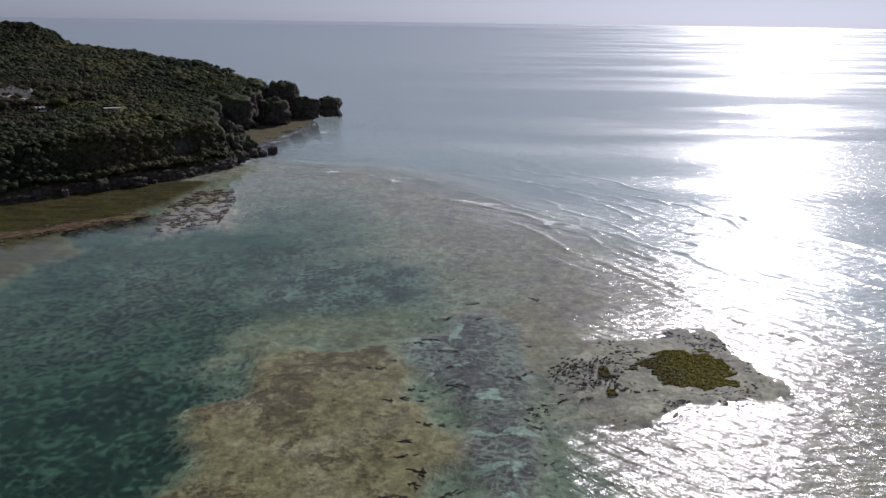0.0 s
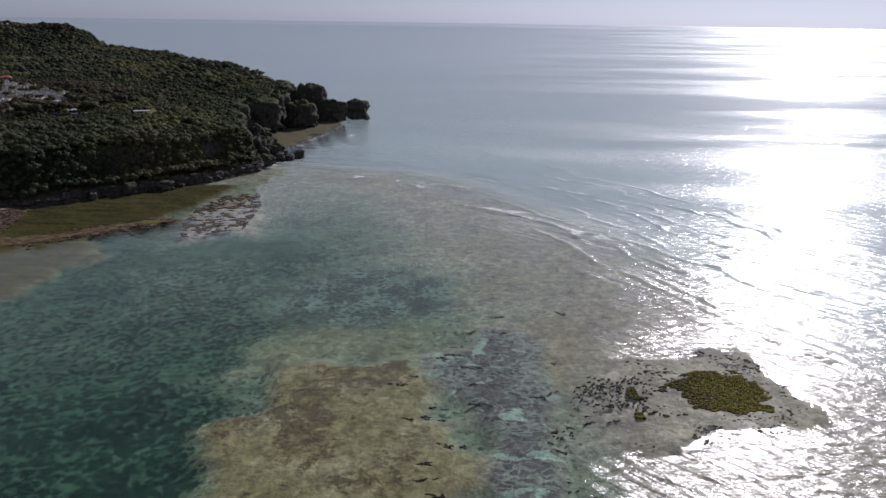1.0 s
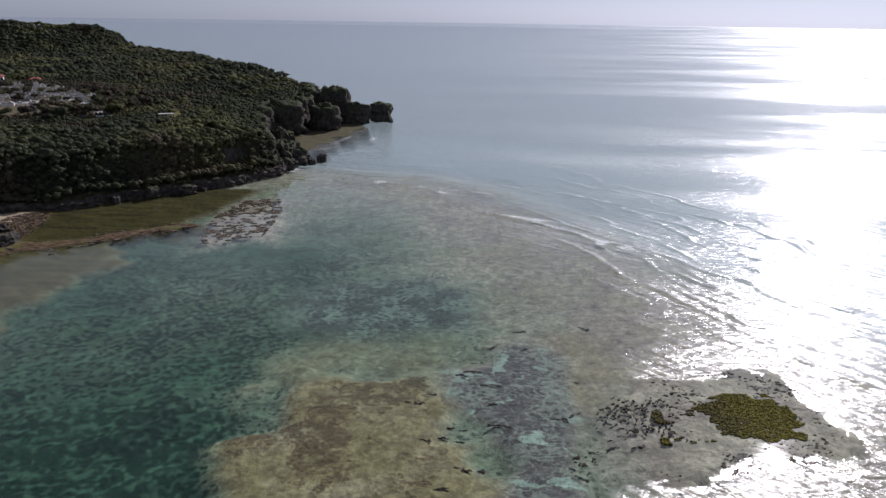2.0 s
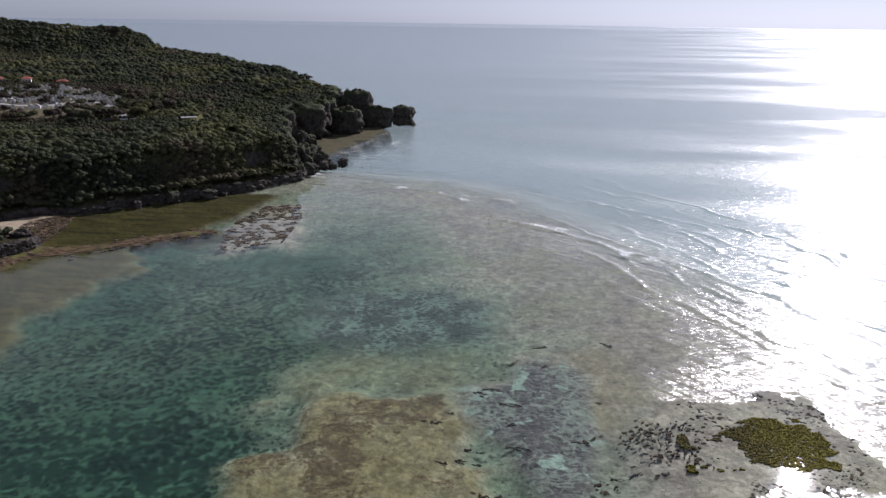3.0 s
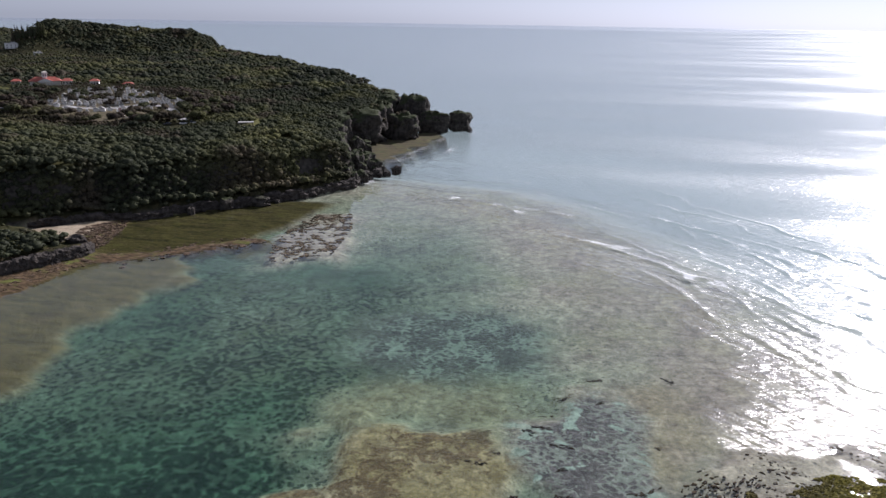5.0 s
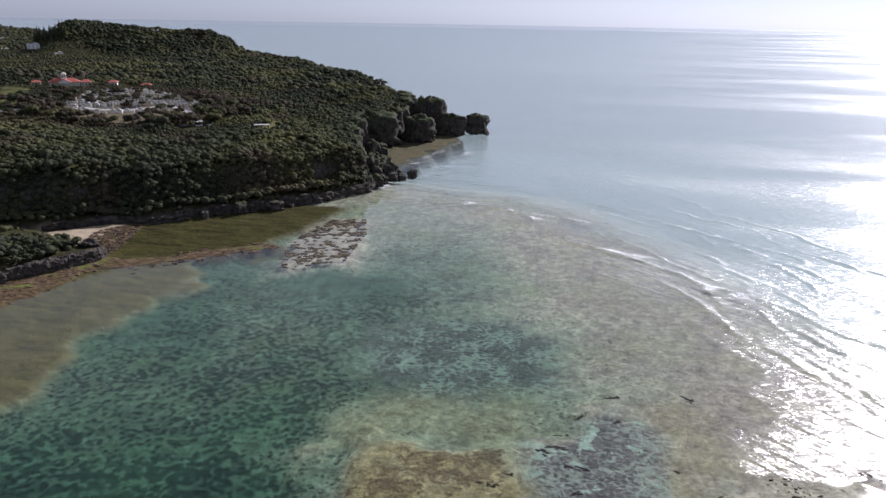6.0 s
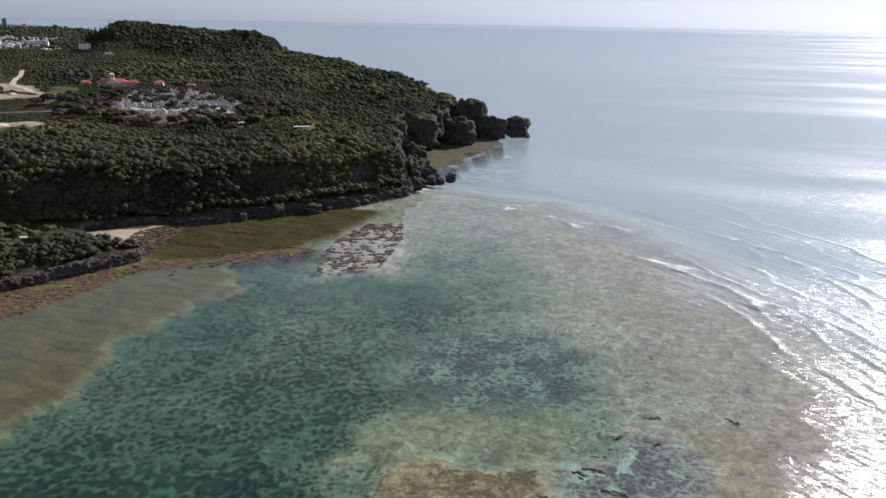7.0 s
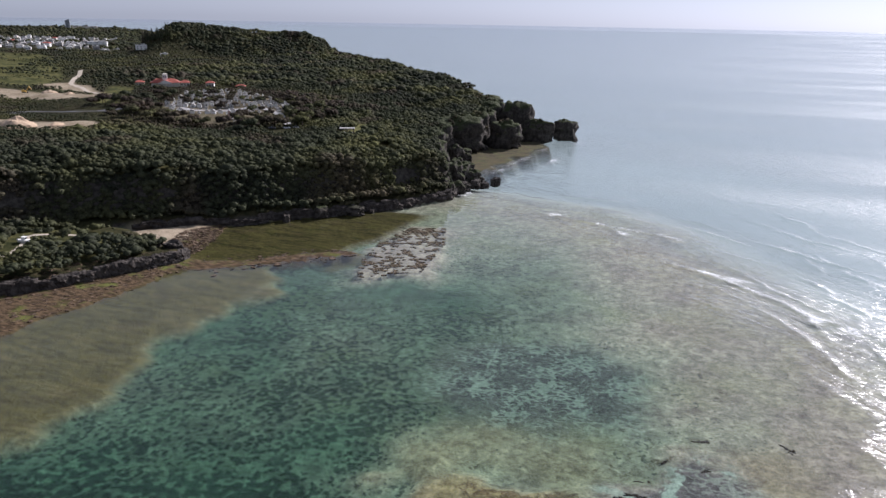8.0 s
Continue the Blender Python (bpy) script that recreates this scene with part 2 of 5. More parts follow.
def sea_material():
    """Clear water: sees through to the bed, mirrors the sky, with wind waves, slicks and foam."""
    m = Mat("sea_water")
    p = m.place()
    flat = m.scaled(p, 1, 1, 0)
    calm, foam = m.attr("calm"), m.attr("foam")
    gust = m.math("ADD", m.math("MULTIPLY", m.noise(m.scaled(flat, 0.35, 1.6, 0, -10), 0.006, 4, 0.55), 0.6), m.math("MULTIPLY", m.noise(m.scaled(flat, 0.5, 2.0, 0, 6), 0.0035, 3, 0.5, 0.6), 0.4))
    swell = m.noise(m.scaled(flat, 0.45, 1.3, 0, 8), 0.11, 3, 0.5, 0.3)
    chop = m.noise(m.scaled(flat, 0.6, 1.3, 0, -6), 0.34, 2, 0.5, 0.4)
    ripple = m.noise(m.scaled(flat, 0.8, 1.2, 0, 12), 2.2, 3, 0.55)
    # wave trains that run in with the surf
    train = m.noise(m.scaled(m.scaled(flat, 1, 1, 1, 38), 0.28, 1.7, 1), 0.2, 3, 0.5, 0.35)
    rough_sea = m.math("MULTIPLY", m.ramp(calm, 0.0, 1.0, 1.0, 0.03), m.ramp(gust, 0.40, 0.58, 0.45, 1.05))
    h = m.math("ADD", m.math("ADD", m.math("MULTIPLY", train, 0.95), m.math("MULTIPLY", swell, 0.45)), m.math("ADD", m.math("MULTIPLY", chop, 0.5), m.math("MULTIPLY", ripple, 0.075)))
    n = m.bump(m.math("MULTIPLY", m.math("SUBTRACT", h, 0.98), rough_sea), 1.0, 1.0)
    lw = m.node("LayerWeight")
    lw.inputs["Blend"].default_value = 0.5
    m.put(n, lw.inputs["Normal"])
    gloss = m.math("MULTIPLY_ADD", m.math("POWER", lw.outputs["Facing"], 5.0), m.ramp(calm, 0.0, 0.8, 0.88, 0.98), 0.02)
    tr, gl, mix = m.node("BsdfTransparent"), m.node("BsdfGlossy"), m.node("MixShader")
    tr.inputs["Color"].default_value = (0.93, 0.97, 0.96, 1)
    rough = m.math("MULTIPLY", m.ramp(calm, 0.0, 1.0, 0.24, 0.04), m.ramp(gust, 0.40, 0.58, 0.66, 1.0))
    m.put(rough, gl.inputs["Roughness"])
    m.put(n, gl.inputs["Normal"])
    m.put(gloss, mix.inputs[0])
    m.t.links.new(tr.outputs[0], mix.inputs[1])
    m.t.links.new(gl.outputs[0], mix.inputs[2])
    d, mix2 = m.node("BsdfDiffuse"), m.node("MixShader")
    d.inputs["Color"].default_value = (0.8, 0.82, 0.82, 1)
    lace = m.noise(m.scaled(flat, 0.7, 1.5, 0, -25), 1.5, 6, 0.75, 0.8)
    fleck = m.noise(flat, 2.6, 4, 0.6)
    lace = m.math("ADD", m.math("MULTIPLY", lace, 0.7), m.math("MULTIPLY", fleck, 0.3))
    lace = m.ramp(lace, 0.36, 0.66, 0, 0.62)
    m.put(m.math("MULTIPLY", m.ramp(m.math("ADD", lace, foam), 0.50, 0.74, 0, 0.9), m.ramp(foam, 0.01, 0.10)), mix2.inputs[0])
    m.t.links.new(mix.outputs[0], mix2.inputs[1])
    m.t.links.new(d.outputs[0], mix2.inputs[2])
    m.t.links.new(mix2.outputs[0], m.out.inputs["Surface"])
    return m.m


GROUND, SEA = ground_material(), sea_material()
ROCK = rock_material("limestone", (0.074, 0.065, 0.055), (0.020, 0.018, 0.016), 0.75)
DARK_ROCK = rock_material("wet_limestone", (0.078, 0.068, 0.060), (0.022, 0.019, 0.017), 0.0)
LEAF = leaf_material("woodland_leaf", ((0.022, 0.026, 0.018), (0.043, 0.049, 0.026), (0.112, 0.112, 0.043)))
DRY_LEAF = leaf_material("dry_leaf", ((0.044, 0.034, 0.027), (0.072, 0.055, 0.042), (0.066, 0.060, 0.035)), 0.2)
BARK = plain("bark", (0.10, 0.08, 0.06), 0.95, 3)


# ---- plan of the coast (metres; z = 0 is the sea) ----
MAIN = [(-470, -150), (-385, 50), (-318, 160), (-280, 222), (-256, 254), (-228, 279), (-210, 290), (-192, 303), (-178, 319), (-158, 337),
        (-138, 359), (-120, 390), (-120, 400), (-134, 420), (-146, 446), (-157, 478), (-166, 505), (-168, 530), (-160, 552), (-154, 576),
        (-153, 600), (-160, 632), (-172, 672), (-190, 720), (-230, 800), (-310, 895), (-410, 1020), (-550, 1150), (-610, 1240), (-650, 1350),
        (-800, 1450), (-1050, 1600), (-1400, 1800), (-1800, 1990), (-2000, 2000), (-2250, 1800), (-2600, 1500), (-3300, 1000), (-3400, -150)]
SLOPE = [40, 34, 28, 23, 20.5, 20.5, 20.5, 20.5, 20.5, 20.5, 20.5, 20.5, 16, 16, 15, 14, 14, 14, 14, 14] + [22] * 18      # width of the slope above each stretch
TERRACE = [(-470, -160), (-340, 50), (-268, 150), (-214, 200), (-203, 212), (-194, 229), (-182, 251), (-184, 258), (-200, 263), (-228, 272), (-300, 260), (-420, 60)]
BEACH = [(-232, 274), (-208, 263), (-192, 260), (-188, 268), (-190, 282), (-195, 296), (-197, 303), (-212, 296)]
SHELF = [(-320, 40), (-230, 130), (-186, 176), (-184, 196), (-179, 214), (-177, 242), (-176, 254), (-186, 258), (-230, 200), (-360, 40)]
RIM = [(-186, 248), (-176, 250), (-161, 258), (-148, 269), (-141, 275), (-128, 286)]
GREEN_FLAT = [(-190, 252), (-196, 282), (-202, 304), (-164, 344), (-132, 356), (-120, 352), (-126, 312), (-136, 282), (-160, 254)]
SANDY = [(-135, 90), (-136, 135), (-135, 150), (-132, 162), (-137, 180), (-144, 197), (-140, 222), (-134, 240), (-150, 262), (-190, 250), (-190, 170), (-330, 40), (-250, -50)]
REEF_ISLE = [(-112, 262), (-120, 285), (-122, 308), (-118, 331), (-103, 336), (-95, 312), (-92, 276)]
BROWN_REEF = [(-40, 60), (-50, 103), (-51, 122), (-49, 138), (-53, 158), (-46, 167), (-26, 168), (-17, 165), (-8, 157), (-4, 145), (2, 138), (5, 128), (6, 60)]
CHANNEL = [(5, 60), (6, 132), (0, 146), (-8, 160), (-9, 174), (-2, 178), (5, 190), (11, 194), (19, 184), (19, 164), (20, 139), (18, 60)]
NET_BED = [(-64, 203), (-57, 226), (-42, 241), (-17, 240), (-2, 224), (-3, 198), (-26, 191), (-49, 190)]
OCHRE_TOP = [(-55, 158), (-57, 172), (-50, 187), (-39, 192), (-26, 190), (-12, 191), (-5, 180), (-4, 164), (-30, 168)]
OCHRE_SIDE = [(17, 194), (25, 199), (35, 198), (33, 176), (25, 156), (17, 160), (15, 176)]
BROWN_SPOT = [(-15, 178), (-10, 190), (0, 196), (10, 199), (13, 191), (2, 182), (-4, 171)]
DARK_BED = [(-150, 40), (-128, 120), (-112, 138), (-80, 150), (-58, 148), (-48, 120), (-40, 60)]
BARE_FLAT = [(20, 138), (24, 150), (30, 160), (45, 171), (58, 174), (72, 175), (77, 160), (81, 145), (72, 137), (52, 136), (44, 130), (37, 127), (26, 131)]
SURF = [(-135, 402), (-100, 402), (-69, 394), (-47, 391), (-13, 360), (19, 314), (45, 279), (62, 242), (75, 209), (91, 183), (115, 155), (150, 100), (210, 0), (260, -200)]
OUTER_FLAT = [(-152, 462), (-134, 456), (-117, 474), (-114, 519), (-106, 573), (-114, 596), (-142, 580), (-158, 552), (-164, 525), (-158, 485)]
RUFFLED = [(13, 60), (18, 105), (23, 126), (33, 134), (38, 165), (40, 183), (41, 200), (42, 222), (33, 246), (18, 275), (-8, 312), (-45, 348), (-85, 372), (-100, 400), (900, 900), (900, 60)]
GRAVES = [(-410, 540), (-380, 478), (-345, 440), (-300, 428), (-283, 470), (-284, 508), (-300, 532), (-340, 560), (-400, 572)]
SPIT = [(-300, 110), (-262, 165), (-214, 203), (-204, 214), (-195, 231), (-188, 248), (-194, 257), (-214, 259), (-232, 264), (-262, 256), (-290, 215), (-330, 140)]
SITE = [(-570, 498), (-532, 494), (-500, 488), (-462, 492), (-450, 497), (-523, 552), (-560, 566), (-575, 545), (-545, 525), (-470, 505), (-440, 495), (-455, 450), (-530, 455), (-590, 480)]
LOWER_SITE = [(-400, 335), (-372, 330), (-352, 338), (-338, 352), (-332, 372), (-348, 380), (-375, 364), (-402, 352)]
FIELD = [(-512, 566), (-483, 564), (-392, 455), (-404, 444), (-440, 470)]
PASTURE = [(-960, 790), (-849, 800), (-717, 705), (-580, 575), (-560, 520), (-640, 520), (-800, 600)]
TOWN = [(-985, 835), (-940, 890), (-862, 925), (-890, 985), (-985, 985), (-1060, 1120), (-1240, 1350), (-1500, 1290), (-1180, 930)]
HUT_LAWN = [(-212, 428), (-192, 426), (-198, 456), (-214, 490), (-220, 486), (-210, 450)]
CLIFF_LAWN = [(-166, 392), (-141, 388), (-146, 420), (-150, 446), (-166, 436)]
LANE = [(-360, 470), (-340, 462), (-326, 481), (-314, 502), (-300, 498), (-281, 480), (-264, 462), (-254, 448)]
ASPHALT = [(-520, 330), (-455, 378), (-416, 396), (-384, 418), (-378, 440)]
VILLAGE_ROAD = [(-455, 497), (-500, 525), (-553, 558), (-597, 607), (-643, 659)]
TERRACE_PATH = [(-236, 205), (-233, 222), (-240, 234), (-247, 240), (-240, 246), (-226, 250)]
CLEARINGS = [GRAVES, SITE, LOWER_SITE, FIELD, HUT_LAWN]
ROADS = ((LANE, 6), (ASPHALT, 8), (VILLAGE_ROAD, 6), (TERRACE_PATH, 5))
HOUSES = [(-297, 443, 8), (-291, 434, 8), (-252, 430, 9), (-247, 423, 7), (-200, 430, 8), (-446, 560, 17), (-487, 572, 8), (-420, 590, 8), (-408, 602, 9), (-205, 438, 8), (-302, 452, 12), (-240, 235, 8)]


def gap(px, py, line, closed=False):
    """Distance of points from a line of corners, and the nearest stretch."""
    a = np.array(line, float)
    b = np.roll(a, -1, 0) if closed else a[1:]
    a = a if closed else a[:-1]
    best, which = np.full(px.shape, 1e9), np.zeros(px.shape, int)
    for i in range(len(a)):
        d = b[i] - a[i]
        t = np.clip(((px - a[i, 0]) * d[0] + (py - a[i, 1]) * d[1]) / (d @ d), 0, 1)
        q = np.hypot(px - a[i, 0] - t * d[0], py - a[i, 1] - t * d[1])
        which = np.where(q < best, i, which)
        best = np.minimum(best, q)
    return best, which


def inside(px, py, line):
    """True for points within the closed line."""
    r = np.zeros(px.shape, bool)
    for (x0, y0), (x1, y1) in zip(line, line[1:] + line[:1]):
        if y0 != y1:
            r ^= ((y0 > py) != (y1 > py)) & (px < (x1 - x0) * (py - y0) / (y1 - y0) + x0)
    return r


def depth_in(px, py, line):
    """Signed distance: positive within the closed line."""
    d, k = gap(px, py, line, True)
    return np.where(inside(px, py, line), d, -d), k


def smooth(x, a, b):
    t = np.clip((x - a) / (b - a), 0, 1)
    return t * t * (3 - 2 * t)


LATTICE = np.random.RandomState(7).rand(256, 256)


def wobble(x, y, size, octaves=3):
    """Smooth noise between 0 and 1 with hills of that size in metres."""
    total, amp, norm = 0, 1.0, 0
    for o in range(octaves):
        u, v = x / size * 2 ** o + 37.2 * o + 500, y / size * 2 ** o + 11.7 * o + 500
        i, j = np.floor(u).astype(int), np.floor(v).astype(int)
        fu, fv = u - i, v - j
        fu, fv = fu * fu * (3 - 2 * fu), fv * fv * (3 - 2 * fv)
        g = LATTICE
        val = (g[i % 256, j % 256] * (1 - fu) * (1 - fv) + g[(i + 1) % 256, j % 256] * fu * (1 - fv)
               + g[i % 256, (j + 1) % 256] * (1 - fu) * fv + g[(i + 1) % 256, (j + 1) % 256] * fu * fv)
        total, norm, amp = total + amp * val, norm + amp, amp * 0.5
    return total / norm


LEVELS = [(-175, 385, 21), (-205, 350, 24), (-140, 410, 16), (-290, 325, 29), (-360, 310, 30), (-274, 420, 24), (-292, 510, 25), (-380, 490, 27),
          (-440, 555, 31), (-187, 425, 22), (-165, 585, 16), (-135, 620, 19), (-180, 640, 23), (-291, 800, 29), (-230, 740, 26), (-530, 547, 28),
          (-560, 1090, 32), (-418, 990, 29), (-330, 880, 27), (-660, 1260, 28), (-1023, 925, 40), (-870, 940, 36), (-649, 661, 30),
          (-1700, 1436, 33), (-1890, 1829, 40), (-2400, 1000, 36), (-1400, 1250, 36), (-700, 300, 32), (-450, 150, 28), (-1200, 400, 38), (-600, 800, 33), (-400, 650, 27)]


def plateau(x, y):
    num = den = 0
    for lx, ly, lz in LEVELS:
        w = 1 / ((x - lx) ** 2 + (y - ly) ** 2 + 1600) ** 1.5
        num, den = num + w * lz, den + w
    z = num / den
    # the wooded hill: a ridge that ends steeply towards the sea
    d, _ = gap(x, y, [(-792, 1024), (-770, 1038), (-706, 1085), (-655, 1140)])
    return z + (33 + 11 * np.exp(-((x + 800) / 45) ** 2)) * (1 - smooth(d + (wobble(x, y, 40) - 0.5) * 40 + 1.3 * np.maximum(-800 - x, 0) + np.maximum(x + 640, 0), 2, 140)) + 6 * (wobble(x + 70, y, 42) - 0.35) * smooth(-x, 540, 620) * (1 - smooth(-x, 900, 1000)) * (1 - smooth(y, 760, 860)) + (wobble(x, y, 60) - 0.5) * 5 + (wobble(x + 300, y, 24) - 0.5) * 3.5


def lie(x, y):
    """Height of the ground, and the masks of what covers it."""
    sm, k = depth_in(x, y, MAIN)
    sm = sm + (wobble(x, y, 14) - 0.5) * 7 * smooth(np.abs(sm), 0, 5)
    width = np.array(SLOPE, float)[np.minimum(k, len(SLOPE) - 1)]
    width = np.where(width > 20, width * (0.62 + 0.75 * wobble(x + 40, y, 26, 2)), width)
    top = plateau(x, y)
    talus = 5 * smooth(sm, -0.5, 2.5) + (0.90 * top - 5) * smooth(sm, 0.34 * width, 0.84 * width) + 0.10 * top * smooth(sm, 0.8 * width, width + 18)
    wall = top * (0.84 * smooth(sm, -1, 6) + 0.16 * smooth(sm, 5, 26))
    rise = np.where(np.array(SLOPE, float)[np.minimum(k, len(SLOPE) - 1)] < 20, wall, talus)
    rise = rise + (wobble(x, y, 16) - 0.5) * 6 * smooth(sm, 4, 14) * (1 - smooth(sm, width, width + 12))
    st, _ = depth_in(x, y, TERRACE)
    st = st + (wobble(x, y, 7) - 0.5) * 3
    terr = 3.6 * smooth(st, -0.4, 1.6) + 2.5 * smooth(st, 4, 28)
    sb, _ = depth_in(x, y, BEACH)
    beach = 1.6 * smooth(sb, -2, 9)
    # seabed
    ds, _ = gap(x, y, SURF)
    out = inside(x, y, SURF + [(5000, -200), (5000, 5000), (-5000, 5000), (-5000, 402)])
    so = np.where(out, ds, -ds)
    bed = -2.4 + 1.5 * smooth(so, -110, -25) - 0.5 * smooth(so, -10, 0) - 7 * smooth(so, 8, 55) - 14 * smooth(so, 60, 300)
    deep = 0.62 + 0.5 * wobble(x, y, 45) - 0.3 * smooth(so, -120, -25) - 0.30 * smooth(x - 0.12 * (y - 180), -75, -5)
    # deep and weed drop with y: veil of reflected sky, put into bed colour
    deep = np.maximum(deep, 0.22) * (1 - 0.35 * smooth(so, -60, -8)) * (1 - 0.42 * smooth(y, 200, 350))
    offshore = smooth(so + (wobble(x, y, 22) - 0.5) * 30, -30, 75)
    weed = 0.42 + 0.5 * wobble(x, y, 30) - 0.30 * smooth(so, -80, -20) - 0.17 * smooth(x, -60, 0) - 0.2 * smooth(y, 215, 310)
    coral = 0.12 + 0.42 * wobble(x + 90, y, 25)
    net = np.zeros_like(x)
    sand = np.zeros_like(x)
    rocky = np.zeros_like(x)
    algae = np.zeros_like(x)

    def lay(line, soft, ragged=6.0, size=12):
        q, _ = depth_in(x, y, line)
        return smooth(q + (wobble(x, y, size) - 0.5) * ragged * 2, -soft, soft)

    def blend(a, mask, value):
        return a + (value - a) * mask
    m = lay(SANDY, 2.5, 6)
    bed, deep, weed, sand, coral = blend(bed, m, -0.5), blend(deep, m, 0.2), blend(weed, m, 0.12), blend(sand, m, 1), blend(coral, m, 0.15 + 0.4 * wobble(x, y, 18))
    q, _ = depth_in(x, y, SANDY)
    algae = (0.92 - 0.25 * wobble(x + 20, y, 16)) * smooth(q + (wobble(x, y, 12) - 0.5) * 12, -4, 4)
    m = lay(DARK_BED, 12, 10, 20)
    weed, deep = blend(weed, m, np.maximum(weed, 0.80 + 0.3 * wobble(x, y, 14))), blend(deep, m, 1.0)
    m = lay(BROWN_REEF, 4.5, 13, 12)
    bed, deep, weed, sand, coral = blend(bed, m, -0.6), blend(deep, m, 0.10), blend(weed, m, 0.1), blend(sand, m, 1.0), blend(coral, m, 0.38 + 0.3 * smooth(wobble(x, y + 60, 20), 0.3, 0.65))
    m = lay(OCHRE_TOP, 7, 6)
    sand, deep, weed = blend(sand, m, 0.6), blend(deep, m, 0.42), blend(weed, m, 0.2)
    m = lay(NET_BED, 9, 8)
    net, deep, weed = 0.85 * m, blend(deep, m, 0.56), blend(weed, m, 0.2)
    m = lay(OCHRE_SIDE, 4, 5)
    sand, deep, weed = blend(sand, m, 0.6), blend(deep, m, 0.1), blend(weed, m, 0.15)
    m = lay(CHANNEL, 3, 6)
    bed, deep, weed, coral, sand = blend(bed, m, -1.0), blend(deep, m, 0.22), blend(weed, m, 0.2), blend(coral, m, 0.15), blend(sand, m, 0)
    net = np.maximum(net, 0.92 * m)
    m = lay(BROWN_SPOT, 4, 8, 7)
    coral, net = blend(coral, m, 0.52), net * (1 - 0.8 * m)
    east = smooth(x + (wobble(x, y, 14) - 0.5) * 16, 21, 44) * (1 - smooth(y, 190, 260))
    deep, net = deep * (1 - 0.85 * east), net * (1 - 0.8 * east)
    # the first term greys the mid-lagoon: sky veil as colour
    drab = 0.12 * smooth(x + 0.4 * (y - 190) + (wobble(x, y, 26) - 0.5) * 40, -60, 10) + 0.3 * smooth(x + 0.22 * (y - 190) + (wobble(x, y, 22) - 0.5) * 34, -4, 34)
    drab = drab * (1 - 0.85 * lay(CHANNEL, 5, 6))
    m = lay(BARE_FLAT, 1.5, 5, 6) * smooth(x + (wobble(x, y, 9) - 0.5) * 14, 18, 46)
    # low drab leaves the flat pale: sky's gleam on wet film put into colour
    drab = blend(drab, m, 0.12)
    bed, deep, weed, coral = blend(bed, m, -0.08), blend(deep, m, 0), blend(weed, m, 0.2), blend(coral, m, 0.2)
    m = lay(GREEN_FLAT, 3, 4)
    bed, deep, weed, coral, rocky = blend(bed, m, -0.25), blend(deep, m, 0.15), blend(weed, m, 0.5), blend(coral, m, 0.5), blend(rocky, m, 0.1)
    algae = np.maximum(algae, m)
    d, _ = gap(x, y, RIM)
    m = 1 - smooth(d + (wobble(x, y, 9) - 0.5) * 16, 5, 12)
    algae = np.maximum(algae, 0.85 * m)
    m = 1 - smooth(d + (wobble(x, y, 6) - 0.5) * 7, 2.5, 6)
    bed, rocky = blend(bed, m, 0.12 + (wobble(x, y, 5) - 0.5) * 0.5), blend(rocky, m, 1)
    m = lay(SHELF, 1.5, 3, 5)
    bed, rocky = blend(bed, m, 0.35 + (wobble(x, y, 5) - 0.5) * 0.7), blend(rocky, m, 1)
    m = lay(REEF_ISLE, 14, 12, 12)
    drab, deep = blend(drab, m, 0.28), blend(deep, m, 0.12)
    m = lay(REEF_ISLE, 5, 6, 9)
    bed, deep, weed, sand = blend(bed, m, -0.22), blend(deep, m, 0.05), blend(weed, m, 0.15), blend(sand, m, 0.0)
    m = lay(OUTER_FLAT, 3, 9, 14)
    bed, rocky, deep = blend(bed, m, 0.02 + 0.07 * wobble(x, y, 7)), blend(rocky, m, 0.35), blend(deep, m, 0)
    algae = np.maximum(algae, 0.9 * m)
    land = np.maximum(np.maximum(rise, terr), beach)
    z = np.where(land > 0.05, np.maximum(bed, land), bed)
    far = np.hypot(x, y)
    z = z + bowl(far)
    rocky = rocky * (land < 0.6)
    earth = smooth(sb + 0.9 * (-x - 203), 1, 5) * (rise < 1.5) * (terr < 2.0)
    rocky = np.maximum(rocky, 0.8 * smooth(sb, -2, 1) * (land < 2.2) * (1 - earth))
    grass = 0.35 * smooth(wobble(x, y, 40), 0.5, 0.7)
    grass = np.maximum(grass, 0.55 * smooth(st, 8, 12) * (rise < 4))
    if x.size < 30 or x.min() < -80:
        for line, value in ((FIELD, 1.0), (HUT_LAWN, 1.0), (CLIFF_LAWN, 0.8), (PASTURE, 0.85)):
            grass = np.maximum(grass, value * lay(line, 4, 4))
        for line, value in ((SITE, 0.8), (LOWER_SITE, 0.75), (GRAVES, 0.28)):
            earth = np.maximum(earth, value * lay(line, 2, 4))
    return z, dict(dry=smooth(land, 0.12, 0.5), drab=drab, deep=deep, net=net, offshore=offshore, weed=weed, sand=sand, coral=coral, rocky=rocky, algae=algae * (land < 0.6), earth=earth, grass=grass), sm


def bowl(far):
    """The sheet rises a little with distance, so that its rim lies where the true horizon would."""
    return np.minimum(64 * np.clip((far - 1800) / 3000, 0, 2) ** 2, 88 - 0.0053 * far)


def steps(*stretches):
    """Grid lines: stretches of (from, to, spacing)."""
    out = []
    for a, b, s in stretches:
        out.extend(np.linspace(a, b, max(1, int(round((b - a) / s))), endpoint=False))
    return np.array(out + [stretches[-1][1]])


